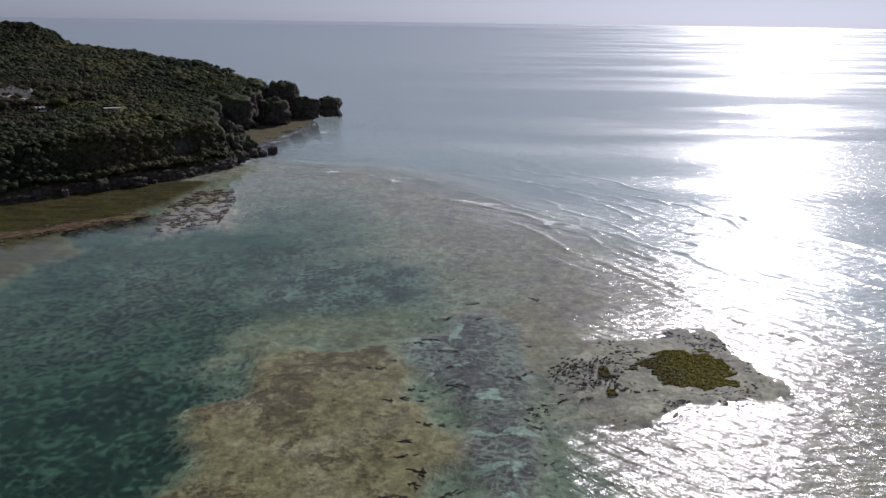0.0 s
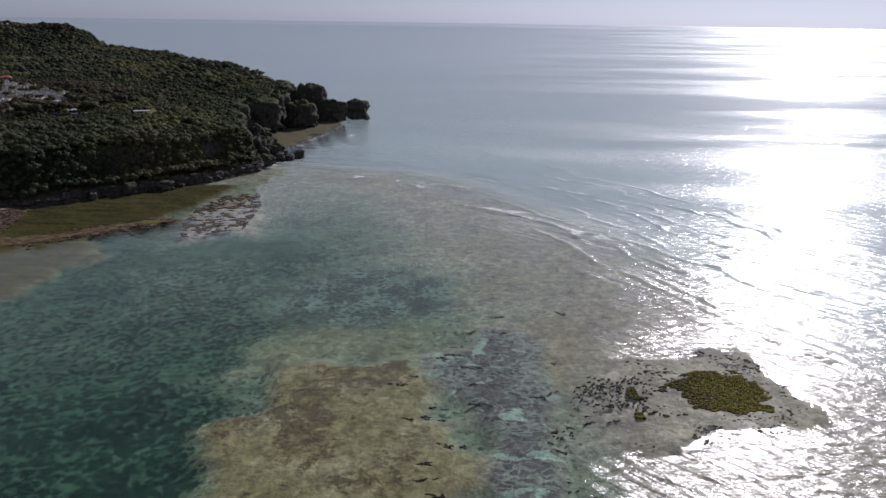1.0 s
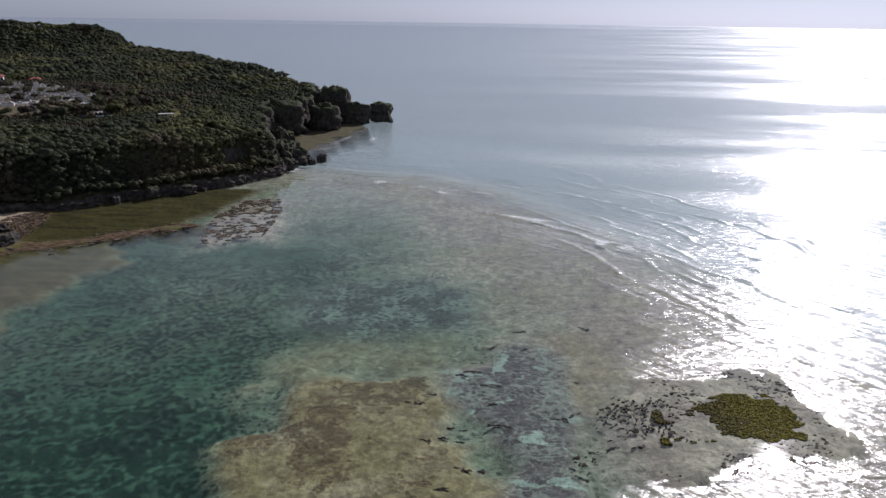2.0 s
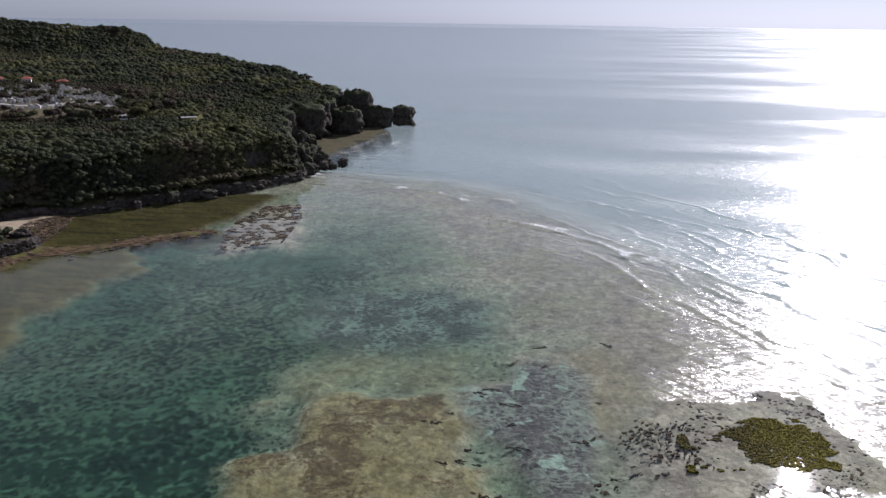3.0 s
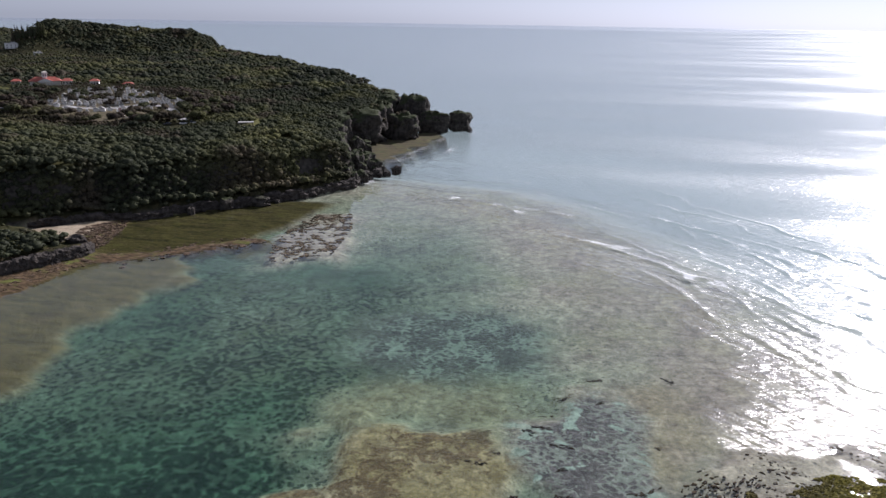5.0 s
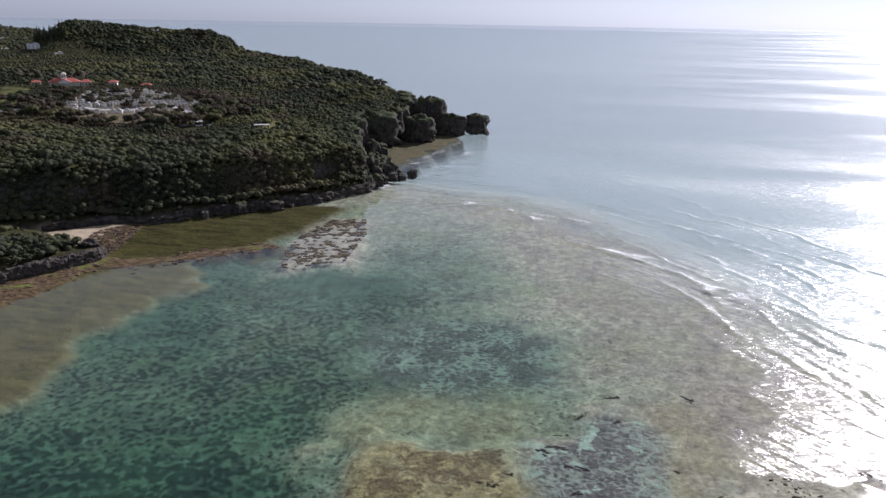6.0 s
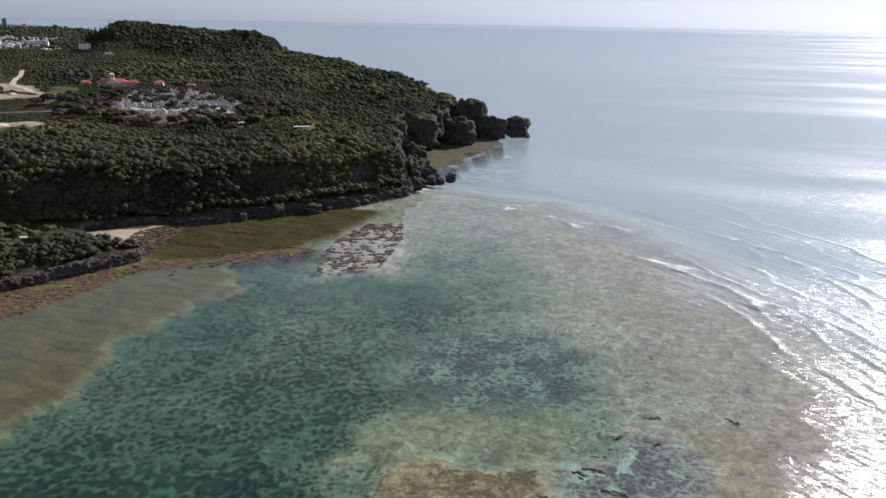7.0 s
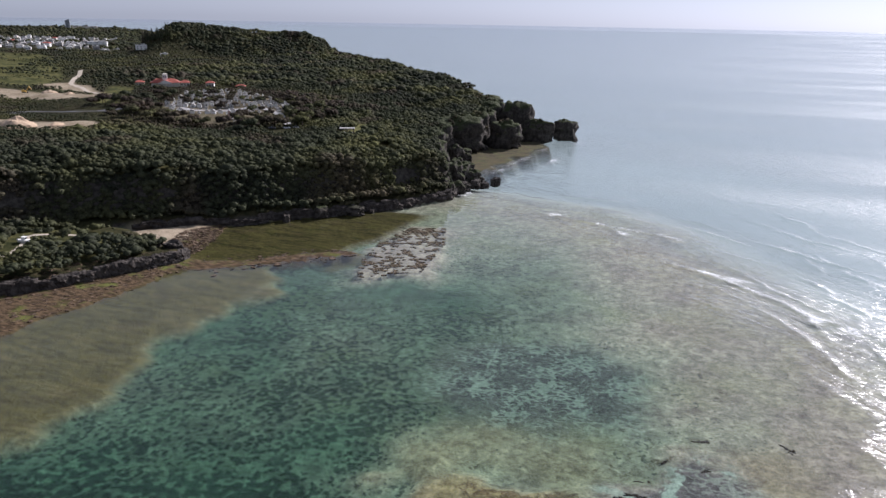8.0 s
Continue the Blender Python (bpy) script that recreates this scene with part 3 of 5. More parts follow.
def sheet(name, gx, gy, z, masks, material, label, category):
    """One grid mesh over the lines gx and gy."""
    nx, ny = len(gx), len(gy)
    X, Y = np.meshgrid(gx, gy)
    co = np.stack([X.ravel(), Y.ravel(), z.ravel()], 1)
    i = np.arange((nx - 1) * (ny - 1))
    r, c = i // (nx - 1), i % (nx - 1)
    a = r * nx + c
    quads = np.stack([a, a + 1, a + nx + 1, a + nx], 1)
    ob = new(name, raw_mesh(name, co, quads, material, masks))
    return tagged(ob, label, category, kind="structure")


def raw_mesh(name, co, faces, material, masks=None, flat=False):
    """A mesh from arrays of corners and equal-sided faces, with float attributes."""
    me = bpy.data.meshes.new(name)
    n, k = faces.shape
    me.vertices.add(len(co))
    me.vertices.foreach_set("co", np.ascontiguousarray(co, np.float32).ravel())
    me.loops.add(n * k)
    me.loops.foreach_set("vertex_index", np.ascontiguousarray(faces, np.int32).ravel())
    me.polygons.add(n)
    me.polygons.foreach_set("loop_start", np.arange(0, n * k, k, dtype=np.int32))
    me.polygons.foreach_set("loop_total", np.full(n, k, np.int32))
    me.polygons.foreach_set("use_smooth", np.full(n, not flat))
    for key, value in (masks or {}).items():
        at = me.attributes.new(key, "FLOAT", "POINT")
        at.data.foreach_set("value", np.ascontiguousarray(value, np.float32).ravel())
    me.materials.append(material)
    me.update(calc_edges=True)
    return me


# ---- ground: seabed and land in one sheet ----
gx = steps((-4900, -1400, 120), (-1400, -800, 20), (-800, -320, 6), (-320, -90, 2.2), (-90, 130, 2.5), (130, 300, 10), (300, 4900, 150))
gy = steps((-4900, -200, 150), (-200, 60, 12), (60, 330, 2.4), (330, 640, 3.2), (640, 1300, 8), (1300, 2000, 30), (2000, 4900, 120))
X, Y = np.meshgrid(gx, gy)
Z, masks, _ = lie(X, Y)
ground = sheet("ground", gx, gy, Z, masks, GROUND, "coral lagoon bed rising to a rocky wooded headland", "ground")

# ---- sea ----
sx = steps((-4900, -700, 150), (-700, -180, 20), (-180, -60, 2.0), (-60, 190, 0.85), (190, 260, 3), (260, 700, 20), (700, 4900, 150))
sy = steps((-4900, 0, 150), (0, 120, 10), (120, 170, 2.0), (170, 420, 0.85), (420, 480, 3), (480, 1200, 20), (1200, 4900, 120))
SX, SY = np.meshgrid(sx, sy)
dsurf, _ = gap(SX, SY, SURF)
off = np.where(inside(SX, SY, SURF + [(5000, -200), (5000, 5000), (-5000, 5000), (-5000, 402)]), dsurf, -dsurf)
wavy = (wobble(SX, SY, 40) - 0.5) * 14 + (wobble(SX, SY, 9) - 0.5) * 3
crest, foam = np.zeros_like(SX), np.zeros_like(SX)
# long low rollers, one behind the other along the reef edge
for k, (at_s, high) in enumerate(((-27, 0.10), (-13, 0.16), (0, 0.3), (8, 0.3), (17, 0.3), (25, 0.4), (39, 0.45), (52, 0.35), (68, 0.4), (84, 0.35))):
    strength = smooth(wobble(SX + 70 * k, SY, 38), 0.38, 0.62)
    q = off + wavy + (wobble(SX + 33 * k, SY, 30) - 0.5) * 16 - at_s
    crest += 1.2 * high * strength * (0.3 + 0.9 * smooth(wobble(SX + 40 * k, SY, 13), 0.3, 0.65)) * np.exp(-np.where(q < 0, (q / 0.8) ** 2, (q / 1.6) ** 2))
    white = smooth(wobble(SX + 200 * k, SY + 31, 26), 0.54, 0.68)
    foam += 0.26 * high / 0.5 * white * smooth(SX, -75, -25) * np.exp(-np.where(q < 0, (q / 0.9) ** 2, (q / 2.8) ** 2))
# breakers: a line along the crest, its height, its share of foam and the width of the wash behind it
BREAKERS = [([(23.5, 287.5), (36, 268), (49, 240), (57, 231), (64, 219), (72, 202), (81, 187), (100, 160)], 0.75, 0.15, 1.5),
            ([(-11, 327), (13, 313.5), (42, 285), (62, 274), (77, 251), (98, 234), (130, 200)], 0.8, 0.26, 4.0),
            ([(-8, 363), (24, 341.5), (47, 327)], 0.7, 0.22, 5.0), ([(57, 341), (66, 331), (81, 315), (97, 287), (114, 274), (150, 240)], 0.9, 0.32, 5.5),
            ([(-75, 384), (-39, 369.5), (-8, 360), (20, 352)], 0.6, 0.16, 3.0), ([(30, 367), (50, 353), (66, 342)], 0.7, 0.2, 4.0),
            ([(84, 262), (104, 250), (128, 226), (160, 190)], 0.7, 0.3, 6.0), ([(60, 256), (74, 236), (92, 214), (120, 182)], 0.6, 0.15, 3.0),
            ([(92, 330), (112, 312), (140, 280), (170, 240)], 0.8, 0.25, 5.0)]
for k, (line, high, share, wash) in enumerate(BREAKERS):
    q, _ = gap(SX, SY, line)
    beyond = inside(SX, SY, line + [(line[-1][0] + 90, line[-1][1] + 90), (line[0][0] + 90, line[0][1] + 90)])
    q = np.where(beyond, q, -q) + (wobble(SX + 90 * k, SY, 17) - 0.5) * 5 + (wobble(SX, SY + 90 * k, 5) - 0.5) * 1.4
    ends = np.minimum(np.hypot(SX - line[0][0], SY - line[0][1]), np.hypot(SX - line[-1][0], SY - line[-1][1]))
    some = smooth(ends, 0, 14) * (0.35 + 0.65 * smooth(wobble(SX + 17 * k, SY, 20), 0.3, 0.6))
    crest += 0.75 * high * some * np.exp(-np.where(q < 0, (q / 0.6) ** 2, (q / 1.9) ** 2))
    torn = smooth(wobble(SX + 55 * k, SY + 12, 14), 0.42, 0.62)
    foam += share * torn * some * np.exp(-np.where(q < 0, (q / 0.7) ** 2, (q / wash) ** 2))
# white water where the swell meets rock or breaks hardest
for line, wide, share in (([(-67, 379), (-60, 382), (-52, 386)], 4.0, 0.42), ([(-41, 373), (-30, 363), (-17, 351)], 1.8, 0.34), ([(4, 319), (27, 312)], 1.8, 0.25), ([(44, 282), (60, 274)], 2.2, 0.36), ([(62, 339), (71, 328), (79, 314)], 3.2, 0.42),
                          ([(-101, 566), (-108, 520), (-113, 482), (-118, 466)], 6, 0.2), ([(-95, 500), (-89, 520)], 4, 0.34), ([(-96, 604), (-84, 604), (-78, 616)], 4, 0.4), ([(-116, 398), (-114, 404)], 2.5, 0.4)):
    q, _ = gap(SX, SY, line)
    foam += share * np.exp(-((q + (wobble(SX + 8, SY, 6) - 0.5) * wide * 2.2) / wide) ** 2) * smooth(wobble(SX, SY, 6), 0.36, 0.6)
crest *= np.exp(-np.maximum(np.abs(SX - 60) - 190, 0) / 40)
calm = 0.05 + 0.83 * smooth(-off + (wobble(SX, SY, 12) - 0.5) * 12, -20, 40)
chafed, _ = depth_in(SX, SY, RUFFLED)
calm = np.minimum(calm, 1 - 0.93 * smooth(chafed + (wobble(SX, SY, 13) - 0.5) * 22 + (wobble(SX, SY, 4) - 0.5) * 8, -6, 7))
calm = np.maximum(calm, 0.30 * smooth(off, 80, 170))
lee, _ = depth_in(SX, SY, GREEN_FLAT)
calm = np.maximum(calm, 0.72 * smooth(lee, -28, 0))
isle_water, _ = depth_in(SX, SY, REEF_ISLE)
calm = np.maximum(calm, smooth(isle_water, -3, 1))
still, _ = depth_in(SX, SY, BARE_FLAT)
calm = np.maximum(calm, smooth(still + (wobble(SX, SY, 7) - 0.5) * 10 + (wobble(SX, SY, 2.5) - 0.5) * 4, -2.0, 2.0))
sea = sheet("sea", sx, sy, crest + bowl(np.hypot(SX, SY)), dict(foam=foam, calm=calm), SEA, "clear shallow sea with low surf breaking on the reef edge", "sea")


# ---- woodland ----
def crown_shape(seed, leaves, lobes=8, leaf=0.32, fine=2):
    """A crown of unit radius: boughs bulging from a core, and leaf tufts that stand off them. Corners and triangles."""
    r = np.random.RandomState(seed)
    bm = bmesh.new()
    bmesh.ops.create_icosphere(bm, subdivisions=fine, radius=0.8)
    v = np.array([p.co[:] for p in bm.verts])
    f = np.array([[p.index for p in q.verts] for q in bm.faces])
    bm.free()
    bough = r.normal(size=(lobes, 3))
    bough[:, 2] = np.abs(bough[:, 2]) * 0.9
    bough /= np.linalg.norm(bough, axis=1)[:, None]
    near = (v / 0.8 @ bough.T).max(1)
    v *= (0.72 + 0.5 * np.clip((near - 0.55) / 0.45, 0, 1) ** 0.7 + 0.12 * r.rand(len(v)))[:, None]
    keep = f[(v[f][:, :, 2].max(1) > -0.2)]
    dirs = r.normal(size=(leaves, 3))
    dirs[:, 2] = np.abs(dirs[:, 2]) * 1.1 - 0.25
    dirs /= np.linalg.norm(dirs, axis=1)[:, None]
    c = dirs * (0.80 + 0.26 * r.rand(leaves))[:, None]
    nrm = dirs + 0.38 * r.normal(size=(leaves, 3)) + np.array((0, 0, 0.3))
    nrm /= np.linalg.norm(nrm, axis=1)[:, None]
    t = np.cross(nrm, r.normal(size=(leaves, 3)))
    t /= np.linalg.norm(t, axis=1)[:, None]
    b = np.cross(nrm, t)
    s = (leaf * (0.6 + 0.8 * r.rand(leaves)))[:, None]
    ring = [c + s * t, c + s * 0.55 * b + nrm * s * 0.2, c - s * t * 0.8, c - s * 0.6 * b + nrm * s * 0.1]
    lv = np.stack(ring, 1).reshape(-1, 3)
    k0 = len(v)
    k = np.arange(leaves)[:, None] * 4 + k0
    lf = np.concatenate([k + np.array([[0, 1, 2]]), k + np.array([[0, 2, 3]])])
    used, back = np.unique(keep, return_inverse=True)
    v, keep = v[used], back.reshape(keep.shape)
    lf = lf - k0 + len(v)
    return np.concatenate([v, lv]), np.concatenate([keep, lf])


def plant(name, pts, radius, squash, tone, shapes, material, label, category):
    """Many crowns in one mesh. pts: x, y, z of the crowns' feet."""
    r = np.random.RandomState(len(pts))
    cos, fs, ts, base = [], [], [], 0
    which = r.randint(0, len(shapes), len(pts))
    for k, (v, f) in enumerate(shapes):
        idx = np.where(which == k)[0]
        if not len(idx):
            continue
        a = r.rand(len(idx)) * 2 * np.pi
        ca, sa = np.cos(a)[:, None], np.sin(a)[:, None]
        R = radius[idx][:, None]
        px = (v[None, :, 0] * ca - v[None, :, 1] * sa) * R + pts[idx, 0:1]
        py = (v[None, :, 0] * sa + v[None, :, 1] * ca) * R + pts[idx, 1:2]
        pz = v[None, :, 2] * R * squash[idx][:, None] + pts[idx, 2:3]
        cos.append(np.stack([px, py, pz], -1).reshape(-1, 3))
        fs.append((f[None] + (np.arange(len(idx)) * len(v))[:, None, None] + base).reshape(-1, 3))
        ts.append(np.repeat(tone[idx], len(v)))
        base += len(idx) * len(v)
    me = raw_mesh(name, np.concatenate(cos), np.concatenate(fs), material, dict(tone=np.concatenate(ts)))
    return tagged(new(name, me), label, category, kind="stuff")


def scatter(x0, x1, y0, y1, space, seed):
    r = np.random.RandomState(seed)
    a, b = np.meshgrid(np.arange(x0, x1, space), np.arange(y0, y1, space))
    a, b = a.ravel() + r.uniform(-0.45, 0.45, a.size) * space, b.ravel() + r.uniform(-0.45, 0.45, b.size) * space
    return a, b


def wooded(x, y, z, sm):
    ok = ((sm > 2.0) & (z > 4.2)) | (inside(x, y, SPIT) & (z > 3.4) & ((wobble(x, y, 17) > 0.40) | (wobble(x, y, 5) > 0.66)))
    lean = np.degrees(np.arctan2(-x, y))
    ok &= (lean < 62) & (np.hypot(x, y) < 2900) & ~((y > 900 - 0.9 * (x + 300)) & (x > -640) & (sm < 60)) & ~((y > 1230 + 0.9 * (x + 700)) & (x > -1000) & (x < -500))
    for line in CLEARINGS:
        ok &= ~inside(x, y, line)
    for line, wide in ROADS:
        ok &= gap(x, y, line)[0] > wide * 0.5 + (6.0 if wide == 8 else 2.5)
    for hx, hy, hr in HOUSES:
        ok &= np.hypot(x - hx, y - hy) > hr
    thin = wobble(x + 13, y, 22)
    ok &= ~(inside(x, y, PASTURE) & (thin < 0.57)) & ~(inside(x, y, TOWN) & (thin < 0.74)) & ~(inside(x, y, CLIFF_LAWN) & (thin < 0.4) & (sm > 20))
    e = 1.5
    fall = np.hypot(lie(x + e, y)[0] - lie(x - e, y)[0], lie(x, y + e)[0] - lie(x, y - e)[0]) / (2 * e)
    ok &= (fall < 2.6) | (thin > 0.36)
    return ok, fall


near_shapes = [crown_shape(s, 9, lobes=6, leaf=0.28, fine=1) for s in range(12)]
far_shapes = [crown_shape(20 + s, 3, lobes=6, leaf=0.3, fine=1) for s in range(9)]
for name, box, space, shapes, seed in (("woodland", (-480, -100, 180, 640), 1.9, near_shapes, 1), ("far_woodland", (-1400, -120, 300, 1500), 4.6, far_shapes, 2), ("distant_woodland", (-2700, -820, 700, 2050), 14.0, far_shapes, 3)):
    wx, wy = scatter(*box, space, seed)
    wz, wm, wsm = lie(wx, wy)
    ok, fall = wooded(wx, wy, wz, wsm)
    near_box = (wx > -480) & (wy < 640)
    if name != "woodland":
        ok &= ~near_box
    if name == "distant_woodland":
        ok &= ~((wx > -1400) & (wy < 1500))
    wx, wy, wz = wx[ok], wy[ok], wz[ok]
    r = np.random.RandomState(seed + 50)
    rad = (1.25 if space < 4 else 0.95 if space < 10 else 0.42) * space * (0.42 + 0.85 * r.rand(len(wx)) ** 2.5) * (0.7 + 0.6 * wobble(wx + 50, wy, 14))
    low = 1 - 0.55 * smooth(-wx, 315, 345) * (1 - smooth(wy, 560, 640))
    low = low * (1 - 0.42 * smooth(wy, 378, 392) * (1 - smooth(wy, 455, 470)) * (1 - smooth(-wx, 430, 450)) * smooth(-wx, 205, 235))
    low = low * (1 - 0.5 * smooth(-wx, 520, 620) * (1 - smooth(wy, 940, 980)))
    rad = rad * low * (1 - 0.12 * inside(wx, wy, SPIT))
    lift = rad * 0.3 * (r.rand(len(wx)) - 0.3) * (1 if space < 10 else 0.3) + (2.4 * (wobble(wx, wy, 5.5, 2) - 0.3) + 3.6 * (wobble(wx, wy, 11, 2) - 0.3) + 5.5 * (wobble(wx + 9, wy, 27, 2) - 0.36)) * low
    # higher tone in three spots; on the two cape slopes it paints sunlight
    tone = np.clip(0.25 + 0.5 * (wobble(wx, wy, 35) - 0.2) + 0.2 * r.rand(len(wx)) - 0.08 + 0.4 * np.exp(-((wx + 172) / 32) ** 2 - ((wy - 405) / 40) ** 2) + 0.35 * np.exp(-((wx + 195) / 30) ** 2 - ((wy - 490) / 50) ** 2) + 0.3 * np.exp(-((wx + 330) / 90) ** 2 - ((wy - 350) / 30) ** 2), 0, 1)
    lift = lift + 4.0 * np.exp(-((wx + 222) / 13) ** 2 - ((wy - 243) / 11) ** 2) * inside(wx, wy, SPIT)
    if name == "woodland":
        # the steep faces carry more bushes to the square metre of plan
        bx, by = scatter(-330, -105, 215, 470, 1.0, 8)
        bz, _, bsm = lie(bx, by)
        near_face = (bsm > 1.5) & (bsm < 26)
        bx, by, bz, bsm = bx[near_face], by[near_face], bz[near_face], bsm[near_face]
        steep_ok, steep = wooded(bx, by, bz, bsm)
        steep_ok &= steep > 0.9
        bx, by, bz = bx[steep_ok], by[steep_ok], bz[steep_ok]
        plant("bluff_scrub", np.stack([bx, by, bz + 0.8 * r.rand(len(bx)) - 0.2], 1), 0.8 + 1.1 * r.rand(len(bx)) ** 2, 0.7 + 0.4 * r.rand(len(bx)), 0.5 * r.rand(len(bx)), near_shapes, LEAF, "dark hanging scrub on the steep seaward bluff", "scrub")
        ring = depth_in(wx, wy, GRAVES)[0]
        dry = (ring > -52) & (wx < -215) & (r.rand(len(wx)) < 0.75 * smooth(ring + (wobble(wx, wy, 15) - 0.5) * 40, -45, -22))
        plant("dry_scrub", np.stack([wx, wy, wz + lift], 1)[dry], rad[dry], 0.55 + 0.35 * r.rand(int(dry.sum())), r.rand(int(dry.sum())), shapes, DRY_LEAF, "brown leafless scrub round the cemetery", "scrub")
        wx, wy, wz, lift, rad, tone = wx[~dry], wy[~dry], wz[~dry], lift[~dry], rad[~dry], tone[~dry]
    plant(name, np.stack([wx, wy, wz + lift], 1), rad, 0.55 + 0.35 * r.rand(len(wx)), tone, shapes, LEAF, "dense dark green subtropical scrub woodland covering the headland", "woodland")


# ---- rocks in the sea ----
def rock(name, x, y, z, wide, deep, high, seed, label, material=ROCK, square=0.35, category="rock", detail=4, turn=0):
    """A weathered block: a rounded box broken up by folds and undercut at the waterline."""
    bm = bmesh.new()
    bmesh.ops.create_icosphere(bm, subdivisions=detail, radius=1.0)
    shift = Vector((seed * 7.3, seed * 3.1, seed * 1.7))
    for v in bm.verts:
        p = v.co.copy()
        big = max(abs(p.x), abs(p.y), abs(p.z))
        q = p.lerp(p / big * 0.85, square)
        if p.z < 0:      # stand broad on the sea floor
            wide_at = max(math.hypot(p.x, p.y), 0.3)
            grow = 1 + 0.7 * (1 / wide_at - 1)
            q = Vector((q.x * grow, q.y * grow, q.z))
        n = noise.fractal(p * 1.7 + shift, 0.75, 2.1, 6)
        q *= 1 + (0.30 if detail > 3 else 0.36) * n
        n2 = noise.noise(Vector((p.x * 5, p.y * 5, p.z * 1.2)) + shift) + 0.6 * noise.noise(Vector((p.x * 11, p.y * 11, p.z * 4)) + shift)
        q += Vector((q.x, q.y, 0)) * (0.11 * n2 - 0.05 * max(0, 1 - abs(p.z + 0.75) * 3))
        v.co = Vector((q.x * wide / 2, q.y * deep / 2, (q.z * 0.5 + 0.5) * high))
    me = bpy.data.meshes.new(name)
    bm.to_mesh(me)
    bm.free()
    me.materials.append(material)
    for poly in me.polygons:
        poly.use_smooth = detail > 3
    ob = new(name, me)
    ob.matrix_world = pose(x, y, z, 0, 0, turn)
    return tagged(ob, label, category, "rocks on the shore")




# ---- small helpers for things ----
def part(name, bm, material, parent, label="", at=None):
    """Links a bmesh as one mesh object under a thing or a part."""
    me = bpy.data.meshes.new(name)
    bm.to_mesh(me)
    bm.free()
    me.materials.append(material)
    ob = new(name, me)
    ob.parent = parent
    if at is not None:
        ob.matrix_basis = at
    return tagged(ob, label)


def thing(name, m, label, category, group=""):
    ob = new(name)
    ob.matrix_world = m
    return tagged(ob, label, category, group)


def box(w, d, h, x=0, y=0, z=0, bevel=0.0, taper=1.0, turn=0):
    """A box that stands on z, with worn edges; taper narrows its top."""
    bm = bmesh.new()
    bmesh.ops.create_cube(bm, size=1)
    for v in bm.verts:
        k = taper if v.co.z > 0 else 1
        v.co = Vector((v.co.x * w * k, v.co.y * d * k, (v.co.z + 0.5) * h))
    if bevel:
        bmesh.ops.bevel(bm, geom=bm.edges[:], offset=bevel, segments=1, affect="EDGES")
    bmesh.ops.transform(bm, matrix=pose(x, y, z, 0, 0, turn), verts=bm.verts)
    return bm


def tube(r0, r1, h, x=0, y=0, z=0, sides=8, m=None):
    bm = bmesh.new()
    bmesh.ops.create_cone(bm, cap_ends=True, segments=sides, radius1=r0, radius2=r1, depth=h)
    bmesh.ops.translate(bm, vec=(0, 0, h / 2), verts=bm.verts)
    bmesh.ops.transform(bm, matrix=(m if m is not None else pose(x, y, z)), verts=bm.verts)
    return bm


def join(*many):
    out = bmesh.new()
    for bm in many:
        me = bpy.data.meshes.new("join")
        bm.to_mesh(me)
        bm.free()
        out.from_mesh(me)
        bpy.data.meshes.remove(me)
    return out


def hip(w, d, h, z, over=0.5, ridge=0.5, thick=0.25):
    """A hipped roof: its ridge runs along x."""
    bm = bmesh.new()
    a, b, r = w / 2 + over, d / 2 + over, w * ridge / 2
    low = [bm.verts.new(p) for p in ((-a, -b, z - thick), (a, -b, z - thick), (a, b, z - thick), (-a, b, z - thick))]
    eave = [bm.verts.new(p) for p in ((-a, -b, z), (a, -b, z), (a, b, z), (-a, b, z))]
    r0, r1 = bm.verts.new((-r, 0, z + h)), bm.verts.new((r, 0, z + h))
    bm.faces.new(low[::-1])
    for i in range(4):
        bm.faces.new((low[i], low[(i + 1) % 4], eave[(i + 1) % 4], eave[i]))
    bm.faces.new((eave[0], eave[1], r1, r0))
    bm.faces.new((eave[2], eave[3], r0, r1))
    bm.faces.new((eave[1], eave[2], r1))
    bm.faces.new((eave[3], eave[0], r0))
    return bm


def gable(w, d, h, z):
    """A prism: its gable faces -y."""
    bm = bmesh.new()
    p = [bm.verts.new(q) for q in ((-w / 2, -d / 2, z), (w / 2, -d / 2, z), (0, -d / 2, z + h), (-w / 2, d / 2, z), (w / 2, d / 2, z), (0, d / 2, z + h))]
    for f in ((0, 1, 2), (5, 4, 3), (0, 3, 4, 1), (1, 4, 5, 2), (2, 5, 3, 0)):
        bm.faces.new([p[i] for i in f])
    return bm


def height(x, y):
    return float(lie(np.array([float(x)]), np.array([float(y)]))[0][0])


WHITE = plain("white_paint", (0.78, 0.77, 0.74), 0.6, 1.5, 0.12)
CREAM = plain("cream_render", (0.62, 0.58, 0.5), 0.7, 1.5, 0.15)
CONCRETE = plain("weathered_concrete", (0.36, 0.35, 0.33), 0.85, 1.2, 0.35)
PALE_ROOF = plain("pale_concrete_roof", (0.52, 0.51, 0.49), 0.85, 0.8, 0.3)
STONE = plain("grave_stone", (0.45, 0.44, 0.42), 0.6, 2.0, 0.3)
DARK_STONE = plain("dark_granite", (0.07, 0.07, 0.075), 0.35, 3.0, 0.3)
RED_TILE = plain("red_roof_tile", (0.36, 0.085, 0.055), 0.7, 2.5, 0.3)
GLASS = plain("dark_window", (0.03, 0.035, 0.04), 0.15, 2.0, 0.2)
PINK = plain("pink_stone", (0.52, 0.36, 0.31), 0.7, 2.0, 0.2)
TARMAC = plain("asphalt", (0.065, 0.065, 0.07), 0.9, 1.0, 0.25)
